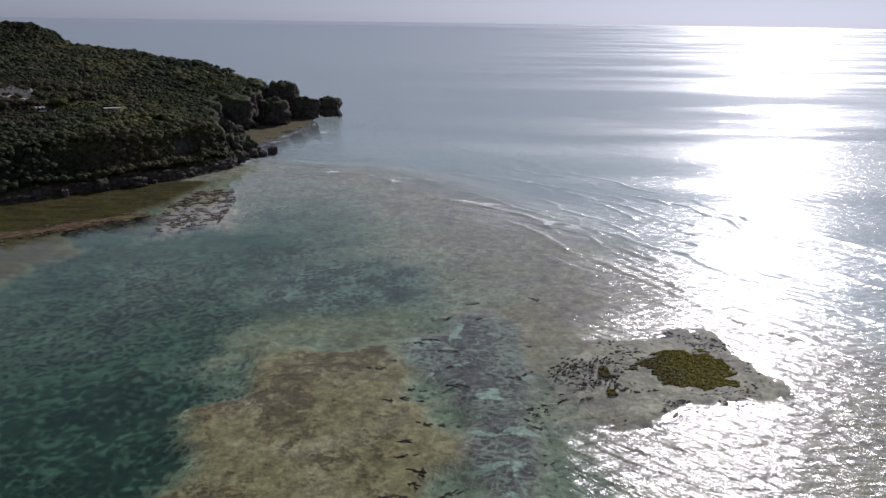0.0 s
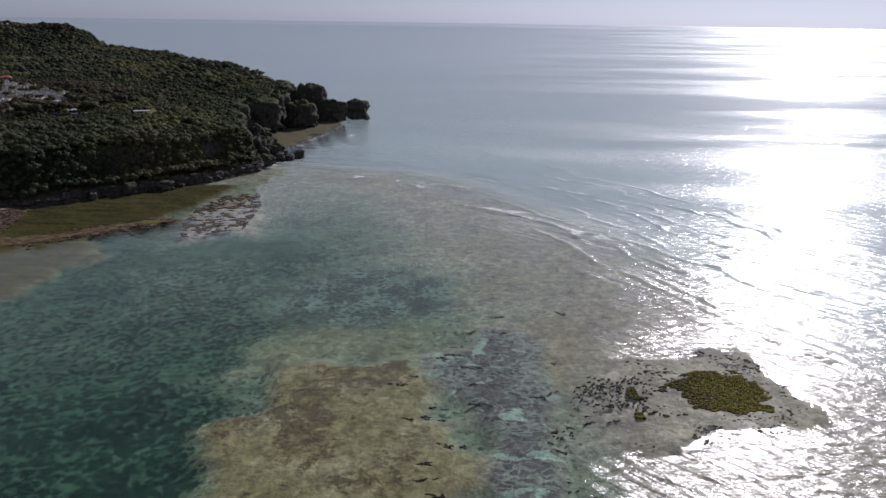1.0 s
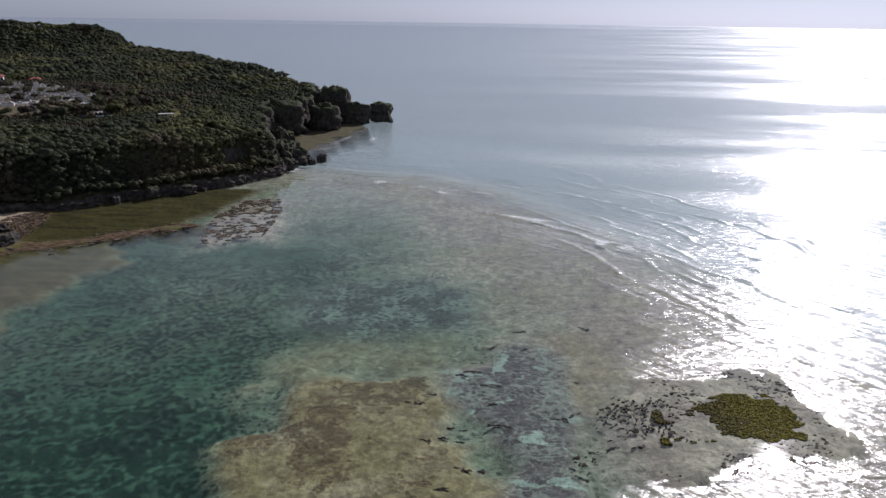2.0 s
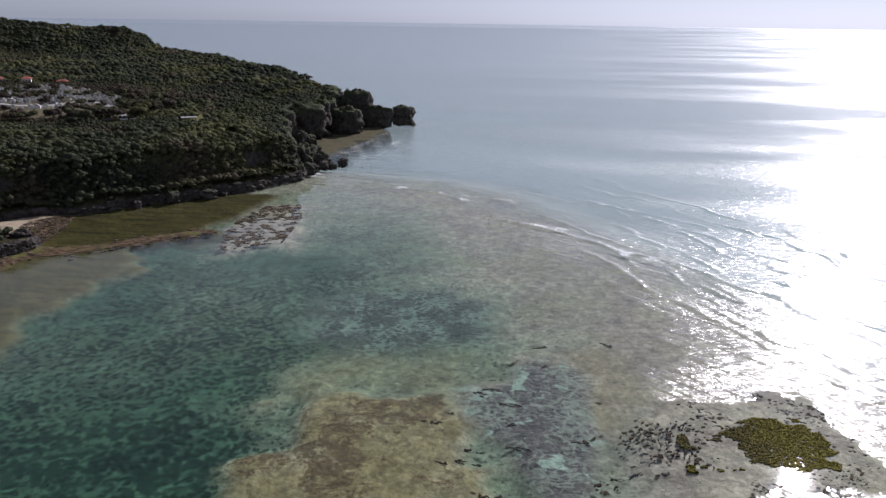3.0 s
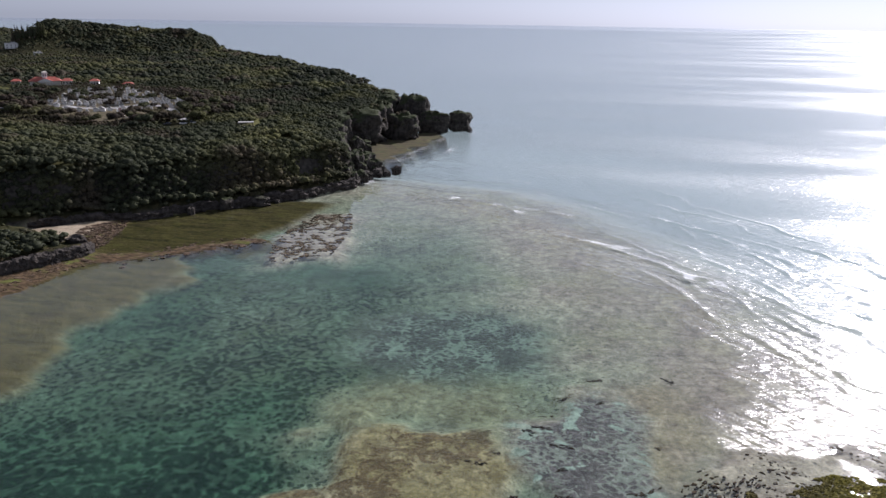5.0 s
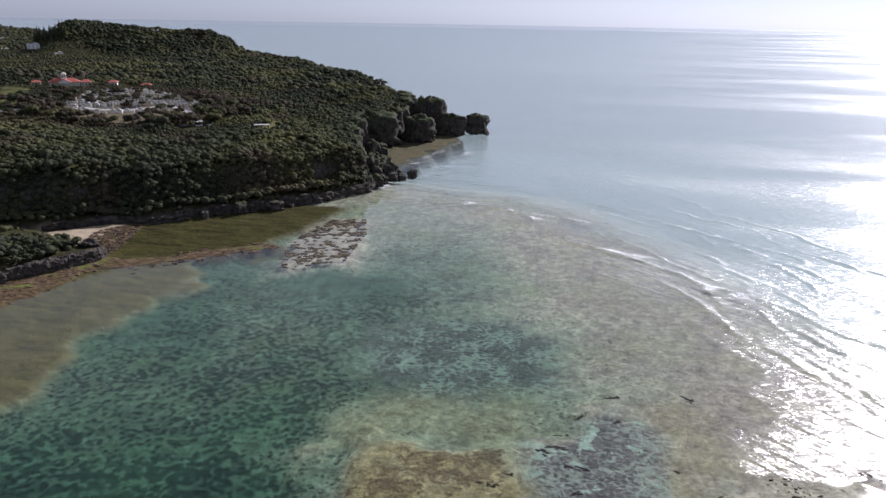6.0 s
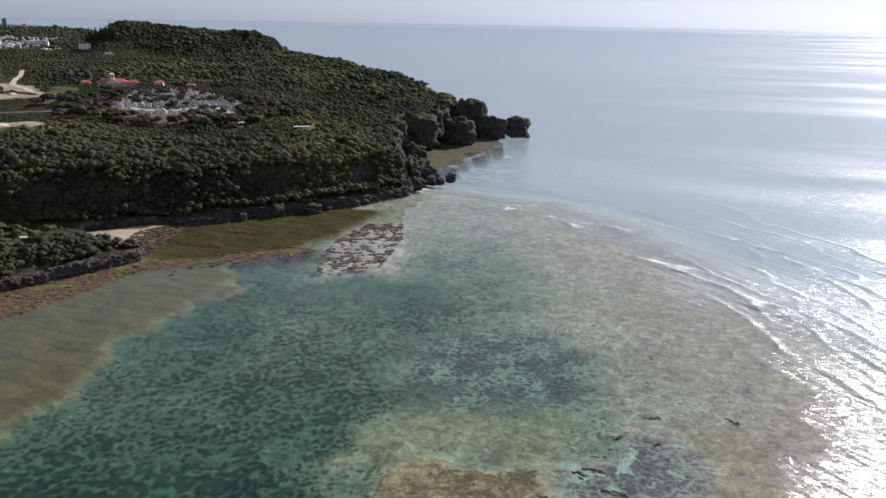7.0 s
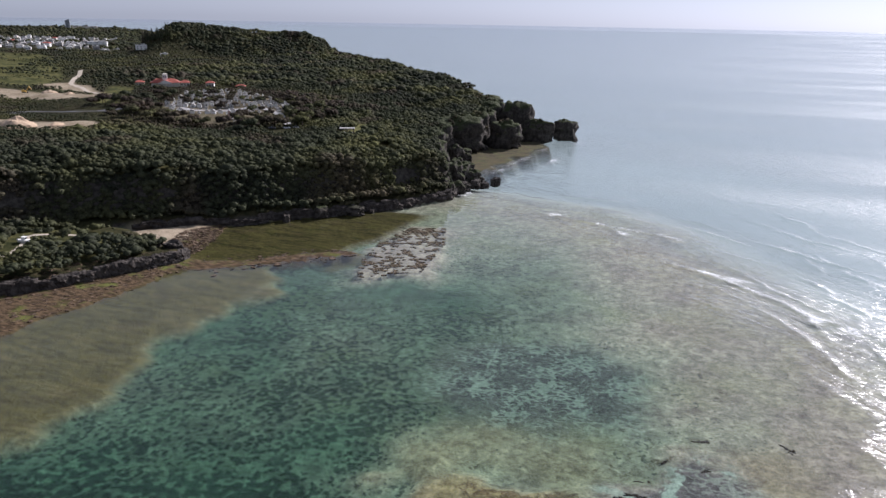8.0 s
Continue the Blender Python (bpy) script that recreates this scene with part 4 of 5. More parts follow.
GRAVEL = plain("pale_gravel", (0.44, 0.38, 0.30), 0.95, 0.8, 0.3)
PAVING = plain("grey_lane", (0.30, 0.29, 0.28), 0.9, 0.8, 0.25)
SOIL = plain("heaped_earth", (0.50, 0.37, 0.25), 0.95, 0.9, 0.3)
YELLOW = plain("yellow_machine_paint", (0.55, 0.33, 0.05), 0.5, 2.0, 0.2)
RUBBER = plain("black_rubber", (0.02, 0.02, 0.02), 0.8, 4.0, 0.2)
GREY_PAINT = plain("grey_car_paint", (0.12, 0.12, 0.13), 0.3, 3.0, 0.1)
TOWER_GREY = plain("tower_concrete", (0.36, 0.38, 0.40), 0.8, 0.5, 0.3)
SLAB = rock_material("reef_rock", (0.150, 0.118, 0.076), (0.050, 0.039, 0.026), 0.0)
SHINGLE = rock_material("shore_rock", (0.160, 0.112, 0.076), (0.036, 0.026, 0.018), 0.0)
WEED = leaf_material("brown_seaweed", ((0.026, 0.017, 0.010), (0.042, 0.028, 0.015), (0.07, 0.05, 0.02)), 0.1)
GREEN_WEED = leaf_material("green_seaweed", ((0.10, 0.092, 0.012), (0.19, 0.17, 0.022), (0.25, 0.22, 0.035)), 0.3)

# ---- rocks: stacks, cape, boulders, low cliffs ----
rock("rock_pinnacle", -99, 616, -1.5, 18, 16, 17.5, 3, "dark square limestone sea stack with a tufted top", square=0.85, category="sea stack")
rock("rock_pinnacle", -139, 612, -2, 27, 24, 31, 5, "tall dark limestone knob at the cape's end", square=0.5, category="sea stack")
rock("rock_pinnacle", -118, 600, -2, 25, 16, 19, 8, "leaning limestone pinnacle between the cape and the stack", square=0.4, category="sea stack", turn=20)
rock("rock_pinnacle", -135, 560, -2, 25, 20, 22, 12, "big mossy limestone block under the cape", square=0.55, category="sea stack")
CAPE_WALL = [(-128, 397, 11, 13), (-134, 411, 13, 17), (-141, 428, 13, 19), (-149, 446, 13, 20), (-158, 466, 15, 20), (-166, 486, 18, 22), (-172, 508, 22, 24), (-164, 537, 36, 26.5), (-160, 566, 20, 26), (-160, 590, 20, 27), (-164, 618, 24, 27), (-176, 660, 26, 26), (-190, 700, 30, 25)]
for k, (rx, ry, rw, rh) in enumerate(CAPE_WALL):
    rock("cliff_buttress", rx, ry, -2, rw, rw * 1.1, rh, 30 + k, "dark undercut limestone buttress hung with greenery", square=0.5, category="cliff", turn=k * 40)
scrub = []
for rx, ry, rw, rh in CAPE_WALL + [(-139, 612, 24, 31), (-135, 560, 22, 22), (-118, 600, 20, 19)]:
    many = 60 if rw > 14 and rx < -150 else 26
    for _ in range(many):
        a, d = r.rand() * 2 * math.pi, math.sqrt(r.rand()) * 0.46 * rw
        scrub.append((rx + math.cos(a) * d, ry + math.sin(a) * d, rh - 2.6 - rh * 0.45 * (d / (0.46 * rw)) ** 2.5 + r.rand()))
scrub = np.array(scrub)
plant("cliff_scrub", scrub, 1.0 + 1.3 * r.rand(len(scrub)), 0.6 + 0.3 * r.rand(len(scrub)), 0.3 + 0.5 * r.rand(len(scrub)), near_shapes, LEAF, "green scrub hanging over the tops of the sea cliffs", "scrub")
for k, (rx, ry, rw, rh) in enumerate([(-106, 431, 6, 5.4), (-110, 423, 5, 4), (-115, 420, 7.5, 5.8), (-119.5, 414, 7.5, 5.5), (-122, 412, 9, 5.5), (-125, 424, 12, 12), (-131, 430, 13, 11), (-137, 437, 11, 10),
                                      (-148, 484, 10, 13), (-143, 489, 9, 8), (-148, 458, 10, 9), (-150, 508, 9, 7), (-154, 526, 10, 8), (-146, 540, 7, 5), (-120, 404, 8, 7), (-122, 396, 7, 8), (-128, 418, 14, 15), (-119, 413, 7, 5), (-136, 446, 10, 9), (-141, 462, 9, 8), (-144, 474, 8, 7), (-120, 426, 13, 10), (-127, 434, 14, 12.5), (-116, 432, 7, 5)]):
    rock("boulder", rx, ry, -0.8, rw, rw * 0.85, rh, 60 + k, "dark rounded limestone boulder standing in the shallows", DARK_ROCK if k < 5 else ROCK, square=0.35, category="boulder", detail=3, turn=k * 53)
for k, (rx, ry, rw, rh) in enumerate([(-152, 341, 10, 5), (-157, 337.5, 5, 3), (-164, 330, 7, 6.5), (-146, 348, 4, 2.2), (-176, 318, 5, 4), (-134, 366, 4, 2.5)]):
    rock("boulder", rx, ry, -0.6, rw, rw * 0.7, rh, 90 + k, "pale fallen limestone boulder at the cliff's foot", ROCK, square=0.6, category="boulder", detail=3, turn=k * 31)
r = np.random.RandomState(5)


def along(line, step):
    """Places every step metres along a line, with the direction."""
    out = []
    for (x0, y0), (x1, y1) in zip(line, line[1:]):
        n = max(1, int(round(math.hypot(x1 - x0, y1 - y0) / step)))
        for i in range(n):
            t = (i + 0.5) / n
            out.append((x0 + (x1 - x0) * t, y0 + (y1 - y0) * t, math.degrees(math.atan2(y1 - y0, x1 - x0))))
    return out


for k, (rx, ry, ang) in enumerate(along(MAIN[5:13], 6.0)):
    rock("foot_cliff", rx - 1.2, ry + 1.2, -1.0, 9.5 + 3 * r.rand(), 4.5 + 2 * r.rand(), 3.6 + 2.6 * r.rand(), 120 + k, "low grey limestone wall at the foot of the wooded slope", DARK_ROCK, square=0.7, category="cliff", detail=3, turn=ang)
for k, (rx, ry, ang) in enumerate(along([(-250, 165)] + TERRACE[3:8], 5.0)):
    rock("shore_cliff", rx - 1.0, ry + 0.4, -0.6, 6.5 + 2.5 * r.rand(), 4 + 1.5 * r.rand(), 4.4 + 1.6 * r.rand(), 160 + k, "jagged dark grey limestone ledge under the scrub", DARK_ROCK, square=0.6, category="cliff", detail=3, turn=ang)
rock("cove_rock", -190, 257.5, 0, 8, 6, 6.2, 201, "dark mushroom rock beside the little beach", DARK_ROCK, 0.4, "boulder", 3)
rock("cove_rock", -198, 256, 1, 7, 5, 5.2, 202, "grey jagged rock beside the little beach", ROCK, 0.4, "boulder", 3)


def slabs(name, where, sizes, seed, material, label, category, flat=0.3, turn=15):
    """Many ragged flat pieces in one mesh, for what nobody could count. where: x, y, z rows."""
    q = np.random.RandomState(seed)
    sides, cos, fs, tones = 7, [], [], []
    n = len(where)
    ang = np.sort(q.rand(n, sides) * 0.7 + np.arange(sides)[None] * 1.0, 1) / sides * 2 * np.pi
    rad = 0.55 + 0.75 * q.rand(n, sides)
    ca, sa = np.cos(np.radians(turn + 30 * q.randn(n)))[:, None], np.sin(np.radians(turn + 30 * q.randn(n)))[:, None]
    ux, uy = np.cos(ang) * rad * sizes[:, None], np.sin(ang) * rad * sizes[:, None] * (0.35 + 0.4 * q.rand(n, 1))
    ox, oy = ux * ca - uy * sa, ux * sa + uy * ca
    h = (sizes * flat * (0.4 + 0.8 * q.rand(n)))[:, None]
    low = np.stack([where[:, 0:1] + ox * 1.1, where[:, 1:2] + oy * 1.1, where[:, 2:3] - 0.3 + 0 * ox], -1)
    top = np.stack([where[:, 0:1] + ox, where[:, 1:2] + oy, where[:, 2:3] + h * (0.5 + 0.5 * q.rand(n, sides))], -1)
    mid = np.stack([where[:, 0:1], where[:, 1:2], where[:, 2:3] + h], -1)
    v = np.concatenate([low, top, mid], 1)
    i = np.arange(sides)
    j = (i + 1) % sides
    f = np.concatenate([np.stack([i, j, sides + j], 1), np.stack([i, sides + j, sides + i], 1), np.stack([sides + i, sides + j, np.full(sides, 2 * sides)], 1)])
    faces = (f[None] + (np.arange(n) * (2 * sides + 1))[:, None, None]).reshape(-1, 3)
    me = raw_mesh(name, v.reshape(-1, 3), faces, material, dict(tone=np.repeat(q.rand(n), 2 * sides + 1)), flat=True)
    return tagged(new(name, me), label, category, kind="stuff")


def spread(line, count, seed, keep=None):
    """Random places within a closed line, on the ground."""
    q = np.random.RandomState(seed)
    a = np.array(line, float)
    px, py = q.uniform(a[:, 0].min(), a[:, 0].max(), count * 6), q.uniform(a[:, 1].min(), a[:, 1].max(), count * 6)
    ok = inside(px, py, line)
    if keep is not None:
        ok &= keep(px, py)
    px, py = px[ok][:count], py[ok][:count]
    return np.stack([px, py, lie(px, py)[0]], 1)


isle = spread(REEF_ISLE, 4800, 11, lambda x, y: wobble(x * 0.85 + 40, y * 1.1, 2.0, 3) + 0.10 * smooth(y + 0.5 * x, 240, 280) + 0.10 * (wobble(x, y, 14) - 0.5) > 0.595)
isle[:, 2] = 0.0
slabs("reef_rock", isle, 0.14 + 0.42 * r.rand(len(isle)) ** 2, 3, SLAB, "brown weathered reef rock awash in the shallows", "reef", 0.16, 6)
shelf = spread(SHELF, 5200, 12)
slabs("shore_rubble", shelf, 0.22 + 0.75 * r.rand(len(shelf)) ** 3, 4, SHINGLE, "orange-brown rubble and broken ledges on the shore", "rubble", 0.3, 60)
rim = np.array([(x + r.randn() * 3.2, y + r.randn() * 3.2, -0.05) for x, y, _ in along(RIM, 0.5) for _ in range(3)])
slabs("reef_rim", rim, 0.4 + 0.9 * r.rand(len(rim)) ** 2, 6, SHINGLE, "orange-brown ledge of reef rock drying at low tide", "reef", 0.22, 35)
pebbles = spread([(-205, 282), (-196, 299), (-188, 281), (-184, 263), (-187, 258), (-196, 262), (-202, 270)], 1000, 13)
slabs("beach_cobbles", pebbles, 0.3 + 0.6 * r.rand(len(pebbles)) ** 2, 7, SHINGLE, "brown cobbles on the cove beach", "cobbles", 0.5, 0)

# ---- seaweed on the reef ----
bed_line = [(38, 141), (37, 150), (40, 158), (47, 157), (52, 161.5), (57, 164), (67, 165), (70, 160), (71, 152), (69, 144), (60, 142.5), (50, 143)]
heart = [(51.5, 147), (52, 158), (56, 162.5), (66.5, 163), (69, 156), (68.5, 148), (62, 145), (56, 144.5)]
tufts = spread(bed_line, 9000, 21, lambda x, y: smooth(depth_in(x, y, heart)[0], -3.2, 3.2) * 0.62 + (wobble(x * 0.6 + 5, y, 2.2, 3) - 0.5) * 1.3 > 0.19)
tufts[:, 2] = 0.02
slabs("seaweed_bed", tufts, 0.10 + 0.26 * r.rand(len(tufts)) ** 2, 8, GREEN_WEED, "olive green seaweed bed drying on the reef flat", "seaweed", 0.7, 10)
strew = spread([(18, 132), (24, 152), (40, 168), (62, 176), (74, 172), (80, 150), (70, 138), (45, 130)], 700, 22, lambda x, y: wobble(x * 0.8 + 31, y, 6, 3) > 0.57)
strew[:, 2] = 0.0
slabs("strewn_seaweed", strew, 0.12 + 0.45 * r.rand(len(strew)) ** 2, 9, WEED, "dark brown seaweed strewn over the reef flat", "seaweed", 0.10, 8)


def seaweed_clump(seed):
    """A ragged tangle of brown weed: low frayed scraps strung along a few crooked arms."""
    q = np.random.RandomState(seed)
    bm = bmesh.new()
    root = bm.verts.new((0, 0, -0.35))
    for arm in range(q.randint(4, 7)):
        x, y, a = 0.7 * q.randn(), 0.4 * q.randn(), q.choice([0.2, 0.5, 2.8, 3.3, 1.2]) + 0.4 * q.randn()
        for step in range(q.randint(2, 5)):
            size = 0.10 + 0.22 * q.rand() ** 1.5
            lean = a + 0.9 * q.randn()
            ring, top = [], []
            for i in range(7):
                t = 2 * math.pi * (i + 0.5 * q.rand()) / 7
                u, v = math.cos(t) * size * (1.2 + 0.9 * q.rand()), math.sin(t) * size * (0.35 + 0.4 * q.rand())
                px, py = x + u * math.cos(lean) - v * math.sin(lean), y + u * math.sin(lean) + v * math.cos(lean)
                ring.append(bm.verts.new((px * 1.3, py * 0.9, -0.05)))
                top.append(bm.verts.new((px * 1.22, py * 0.85, 0.10 + 0.08 * q.rand())))
            for i in range(7):
                j = (i + 1) % 7
                bm.faces.new((ring[i], ring[j], top[j], top[i]))
            bm.faces.new(top)
            bm.faces.new((root, ring[1], ring[0]))
            a += 0.45 * q.randn()
            x, y = x + 0.3 * math.cos(a) + 0.08 * q.randn(), y + 0.3 * math.sin(a) + 0.08 * q.randn()
    return bm


clumps = []
for k in range(8):
    me = bpy.data.meshes.new("seaweed_clump")
    bm = seaweed_clump(40 + k)
    bm.to_mesh(me)
    bm.free()
    me.materials.append(WEED)
    clumps.append(me)
CLUMP_PLACES = [(9.7, 197.1), (10.9, 184.4), (2.0, 185.7), (-1.1, 177.0), (-6.2, 167.9), (-2.5, 170.4), (1.2, 164.1), (-15.9, 153.4), (-12.9, 158.3), (2.6, 154.8), (-7.3, 144.7), (-11.3, 138.2), (-8.3, 139.5), (-3.9, 140.1), (3.2, 146.3), (-3.5, 129.1), (-0.6, 130.3), (-6.7, 121.8), (-7.0, 117.3), (-3.6, 112.5), (-5.0, 108.3), (2.2, 108.4), (-8.8, 105.0), (32.0, 161.8), (33.1, 155.7), (22.7, 168.1), (20.3, 152.4), (18.0, 150.3), (27.7, 143.0), (27.9, 140.5), (23.9, 139.1), (33.0, 140.6), (20.2, 129.7), (20.1, 119.5), (20.3, 116.7), (28.8, 200.0), (51.7, 110.3)]
for k, (cx, cy) in enumerate(CLUMP_PLACES):
    ob = new("seaweed_clump", clumps[k % 8])
    s = 0.7 + 0.7 * r.rand() ** 1.5
    ob.matrix_world = pose(cx, cy, height(cx, cy), 0, 0, r.uniform(-40, 40)) @ Matrix.Diagonal((s * 1.25, s, 0.8, 1))
    tagged(ob, "dark brown seaweed clump snagged on the shallow reef", "seaweed", "seaweed clumps on the reef")


# ---- roads, bare ground, earth heaps ----
def ribbon(name, line, wide, material, label, lift=0.25):
    pts = [(x, y, a) for x, y, a in along(line, 4)]
    bm = bmesh.new()
    rows = []
    for x, y, a in pts:
        nx, ny = -math.sin(radians(a)), math.cos(radians(a))
        rows.append([bm.verts.new((x + nx * wide * t, y + ny * wide * t, height(x + nx * wide * t, y + ny * wide * t) + lift)) for t in (-0.5, -0.17, 0.17, 0.5)])
    for p, q in zip(rows, rows[1:]):
        for i in range(3):
            bm.faces.new((p[i], p[i + 1], q[i + 1], q[i]))
    me = bpy.data.meshes.new(name)
    bm.to_mesh(me)
    bm.free()
    me.materials.append(material)
    return tagged(new(name, me), label, "road", kind="structure")


ribbon("road_1", ASPHALT, 8, TARMAC, "grey asphalt road cut through the scrub")
ribbon("road_2", VILLAGE_ROAD, 4.5, GRAVEL, "pale dirt road climbing to the village")
ribbon("road_3", LANE, 5.5, PAVING, "grey paved lane through the cemetery")
ribbon("path_1", TERRACE_PATH, 2.5, GRAVEL, "pale track across the grassy terrace")


def heap(x, y, wide, high, seed, label):
    bm = bmesh.new()
    bmesh.ops.create_uvsphere(bm, u_segments=24, v_segments=12, radius=1)
    for v in bm.verts:
        p = v.co.copy()
        rr = math.hypot(p.x, p.y)
        n = noise.fractal(p * 2 + Vector((seed, 0, 0)), 1, 2, 4)
        z = max(0, 1 - rr) ** 0.8 if p.z > 0 else -0.1
        v.co = Vector((p.x * wide / 2 * (1 + 0.15 * n), p.y * wide * 0.36 * (1 + 0.15 * n), z * high * (1 + 0.3 * n)))
    me = bpy.data.meshes.new("earth_heap")
    bm.to_mesh(me)
    bm.free()
    me.materials.append(SOIL)
    ob = new("earth_heap", me)
    ob.matrix_world = pose(x, y, height(x, y) - 0.15, 0, 0, seed * 20)
    return tagged(ob, label, "earth heap", "earth heaps")


heap(-366, 342, 24, 6, 1, "big pale heap of dug earth beside the scrub")
heap(-500, 486, 14, 3, 2, "low heap of dug earth on the building site")
heap(-478, 485, 9, 2.2, 3, "small heap of gravel on the building site")
heap(-350, 354, 10, 1.8, 4, "low heap of broken rubble")


# ---- trees that stand by themselves ----
def tree(name, x, y, high, wide, seed, material, label, slim=False):
    ob = thing(name, pose(x, y, height(x, y) - 0.1), label, "tree", "trees on the headland")
    q = np.random.RandomState(seed)
    trunk = tube(0.035 * high, 0.015 * high, high * 0.6, sides=7)
    limbs = []
    for k in range(4):
        limbs.append(tube(0.016 * high, 0.006 * high, high * 0.4, sides=5, m=pose(0, 0, high * (0.25 + 0.08 * k), 38 + 10 * q.rand(), 0, k * 90 + 40 * q.rand())))
    part("trunk", join(trunk, *limbs), BARK, ob)
    cos, fs, base = [], [], 0
    for k in range(7 if slim else 9):
        v, f = crown_shape(seed * 10 + k, 30, leaf=0.2, fine=1)
        if slim:
            t = k / 6
            s, c = wide * 0.5 * (1.05 - 0.85 * t), np.array((q.randn() * 0.2, q.randn() * 0.2, high * (0.22 + 0.75 * t)))
        else:
            a, d = k * 2.4, (0.0 if k == 0 else wide * 0.3)
            s, c = wide * (0.24 + 0.08 * q.rand()), np.array((math.cos(a) * d, math.sin(a) * d, high * (0.62 + 0.2 * q.rand())))
        cos.append(v * s * np.array((1, 1, 1.5 if slim else 0.85)) + c)
        fs.append(f + base)
        base += len(v)
    me = raw_mesh("crown", np.concatenate(cos), np.concatenate(fs), material, dict(tone=np.full(base, q.rand())))
    crown = new("crown", me)
    crown.parent = ob
    return ob


kinds = [tree("tree", -262, 436, 6.5, 8, 1, DRY_LEAF, "brownish broad-crowned tree at the cemetery's edge"), tree("tree", -275, 432, 6, 7.5, 2, DRY_LEAF, "reddish-brown broad tree at the cemetery's edge"),
         tree("tree", -250, 441, 6, 7, 3, LEAF, "dark green broad-crowned tree at the cemetery's edge"), tree("tree", -330, 428, 6.5, 8.5, 4, LEAF, "dull green spreading tree below the graves")]
q = np.random.RandomState(77)
tx, ty = q.uniform(-420, -205, 420), q.uniform(398, 520, 420)
near_graves = depth_in(tx, ty, GRAVES)[0]
for hx, hy, hr in HOUSES:
    near_graves = np.where(np.hypot(tx - hx, ty - hy) < hr * 0.9, 99, near_graves)
ok = (near_graves < -1) & (near_graves > -48) & (np.hypot(tx + 302, ty - 452) > 7) & (np.hypot(tx + 446, ty - 560) > 22)
for line, wide in ROADS:
    ok &= gap(tx, ty, line)[0] > wide / 2 + 2
spots = []
for x, y in zip(tx[ok], ty[ok]):
    if len(spots) < 90 and all(math.hypot(x - u, y - v) > 4.5 for u, v in spots):
        spots.append((x, y))
for k, (x, y) in enumerate(spots):
    s = 0.75 + 0.5 * q.rand()
    copy_thing(kinds[k % 4], pose(x, y, height(x, y) - 0.1, 0, 0, q.rand() * 360) @ Matrix.Diagonal((s, s, s, 1)))
for k in range(70):
    x, y = -395 + 100 * q.rand(), 480 + 70 * q.rand()
    if inside(np.array([x]), np.array([y]), GRAVES)[0] and gap(np.array([x]), np.array([y]), LANE)[0][0] > 5:
        copy_thing(kinds[k % 4], pose(x, y, height(x, y) - 0.1, 0, 0, q.rand() * 360) @ Matrix.Diagonal((0.7, 0.7, 0.7, 1)))
pine = tree("casuarina", -806, 940, 21, 6.5, 9, LEAF, "tall dark casuarina in a row below the hill", slim=True)
for k in range(1, 11):
    x, y = -806 + 3.6 * k + q.randn(), 940 + 2.0 * k + 4 * q.randn()
    copy_thing(pine, pose(x, y, height(x, y) - 0.1, 0, 0, k * 50) @ Matrix.Diagonal((1, 1, 0.75 + 0.4 * q.rand(), 1)))


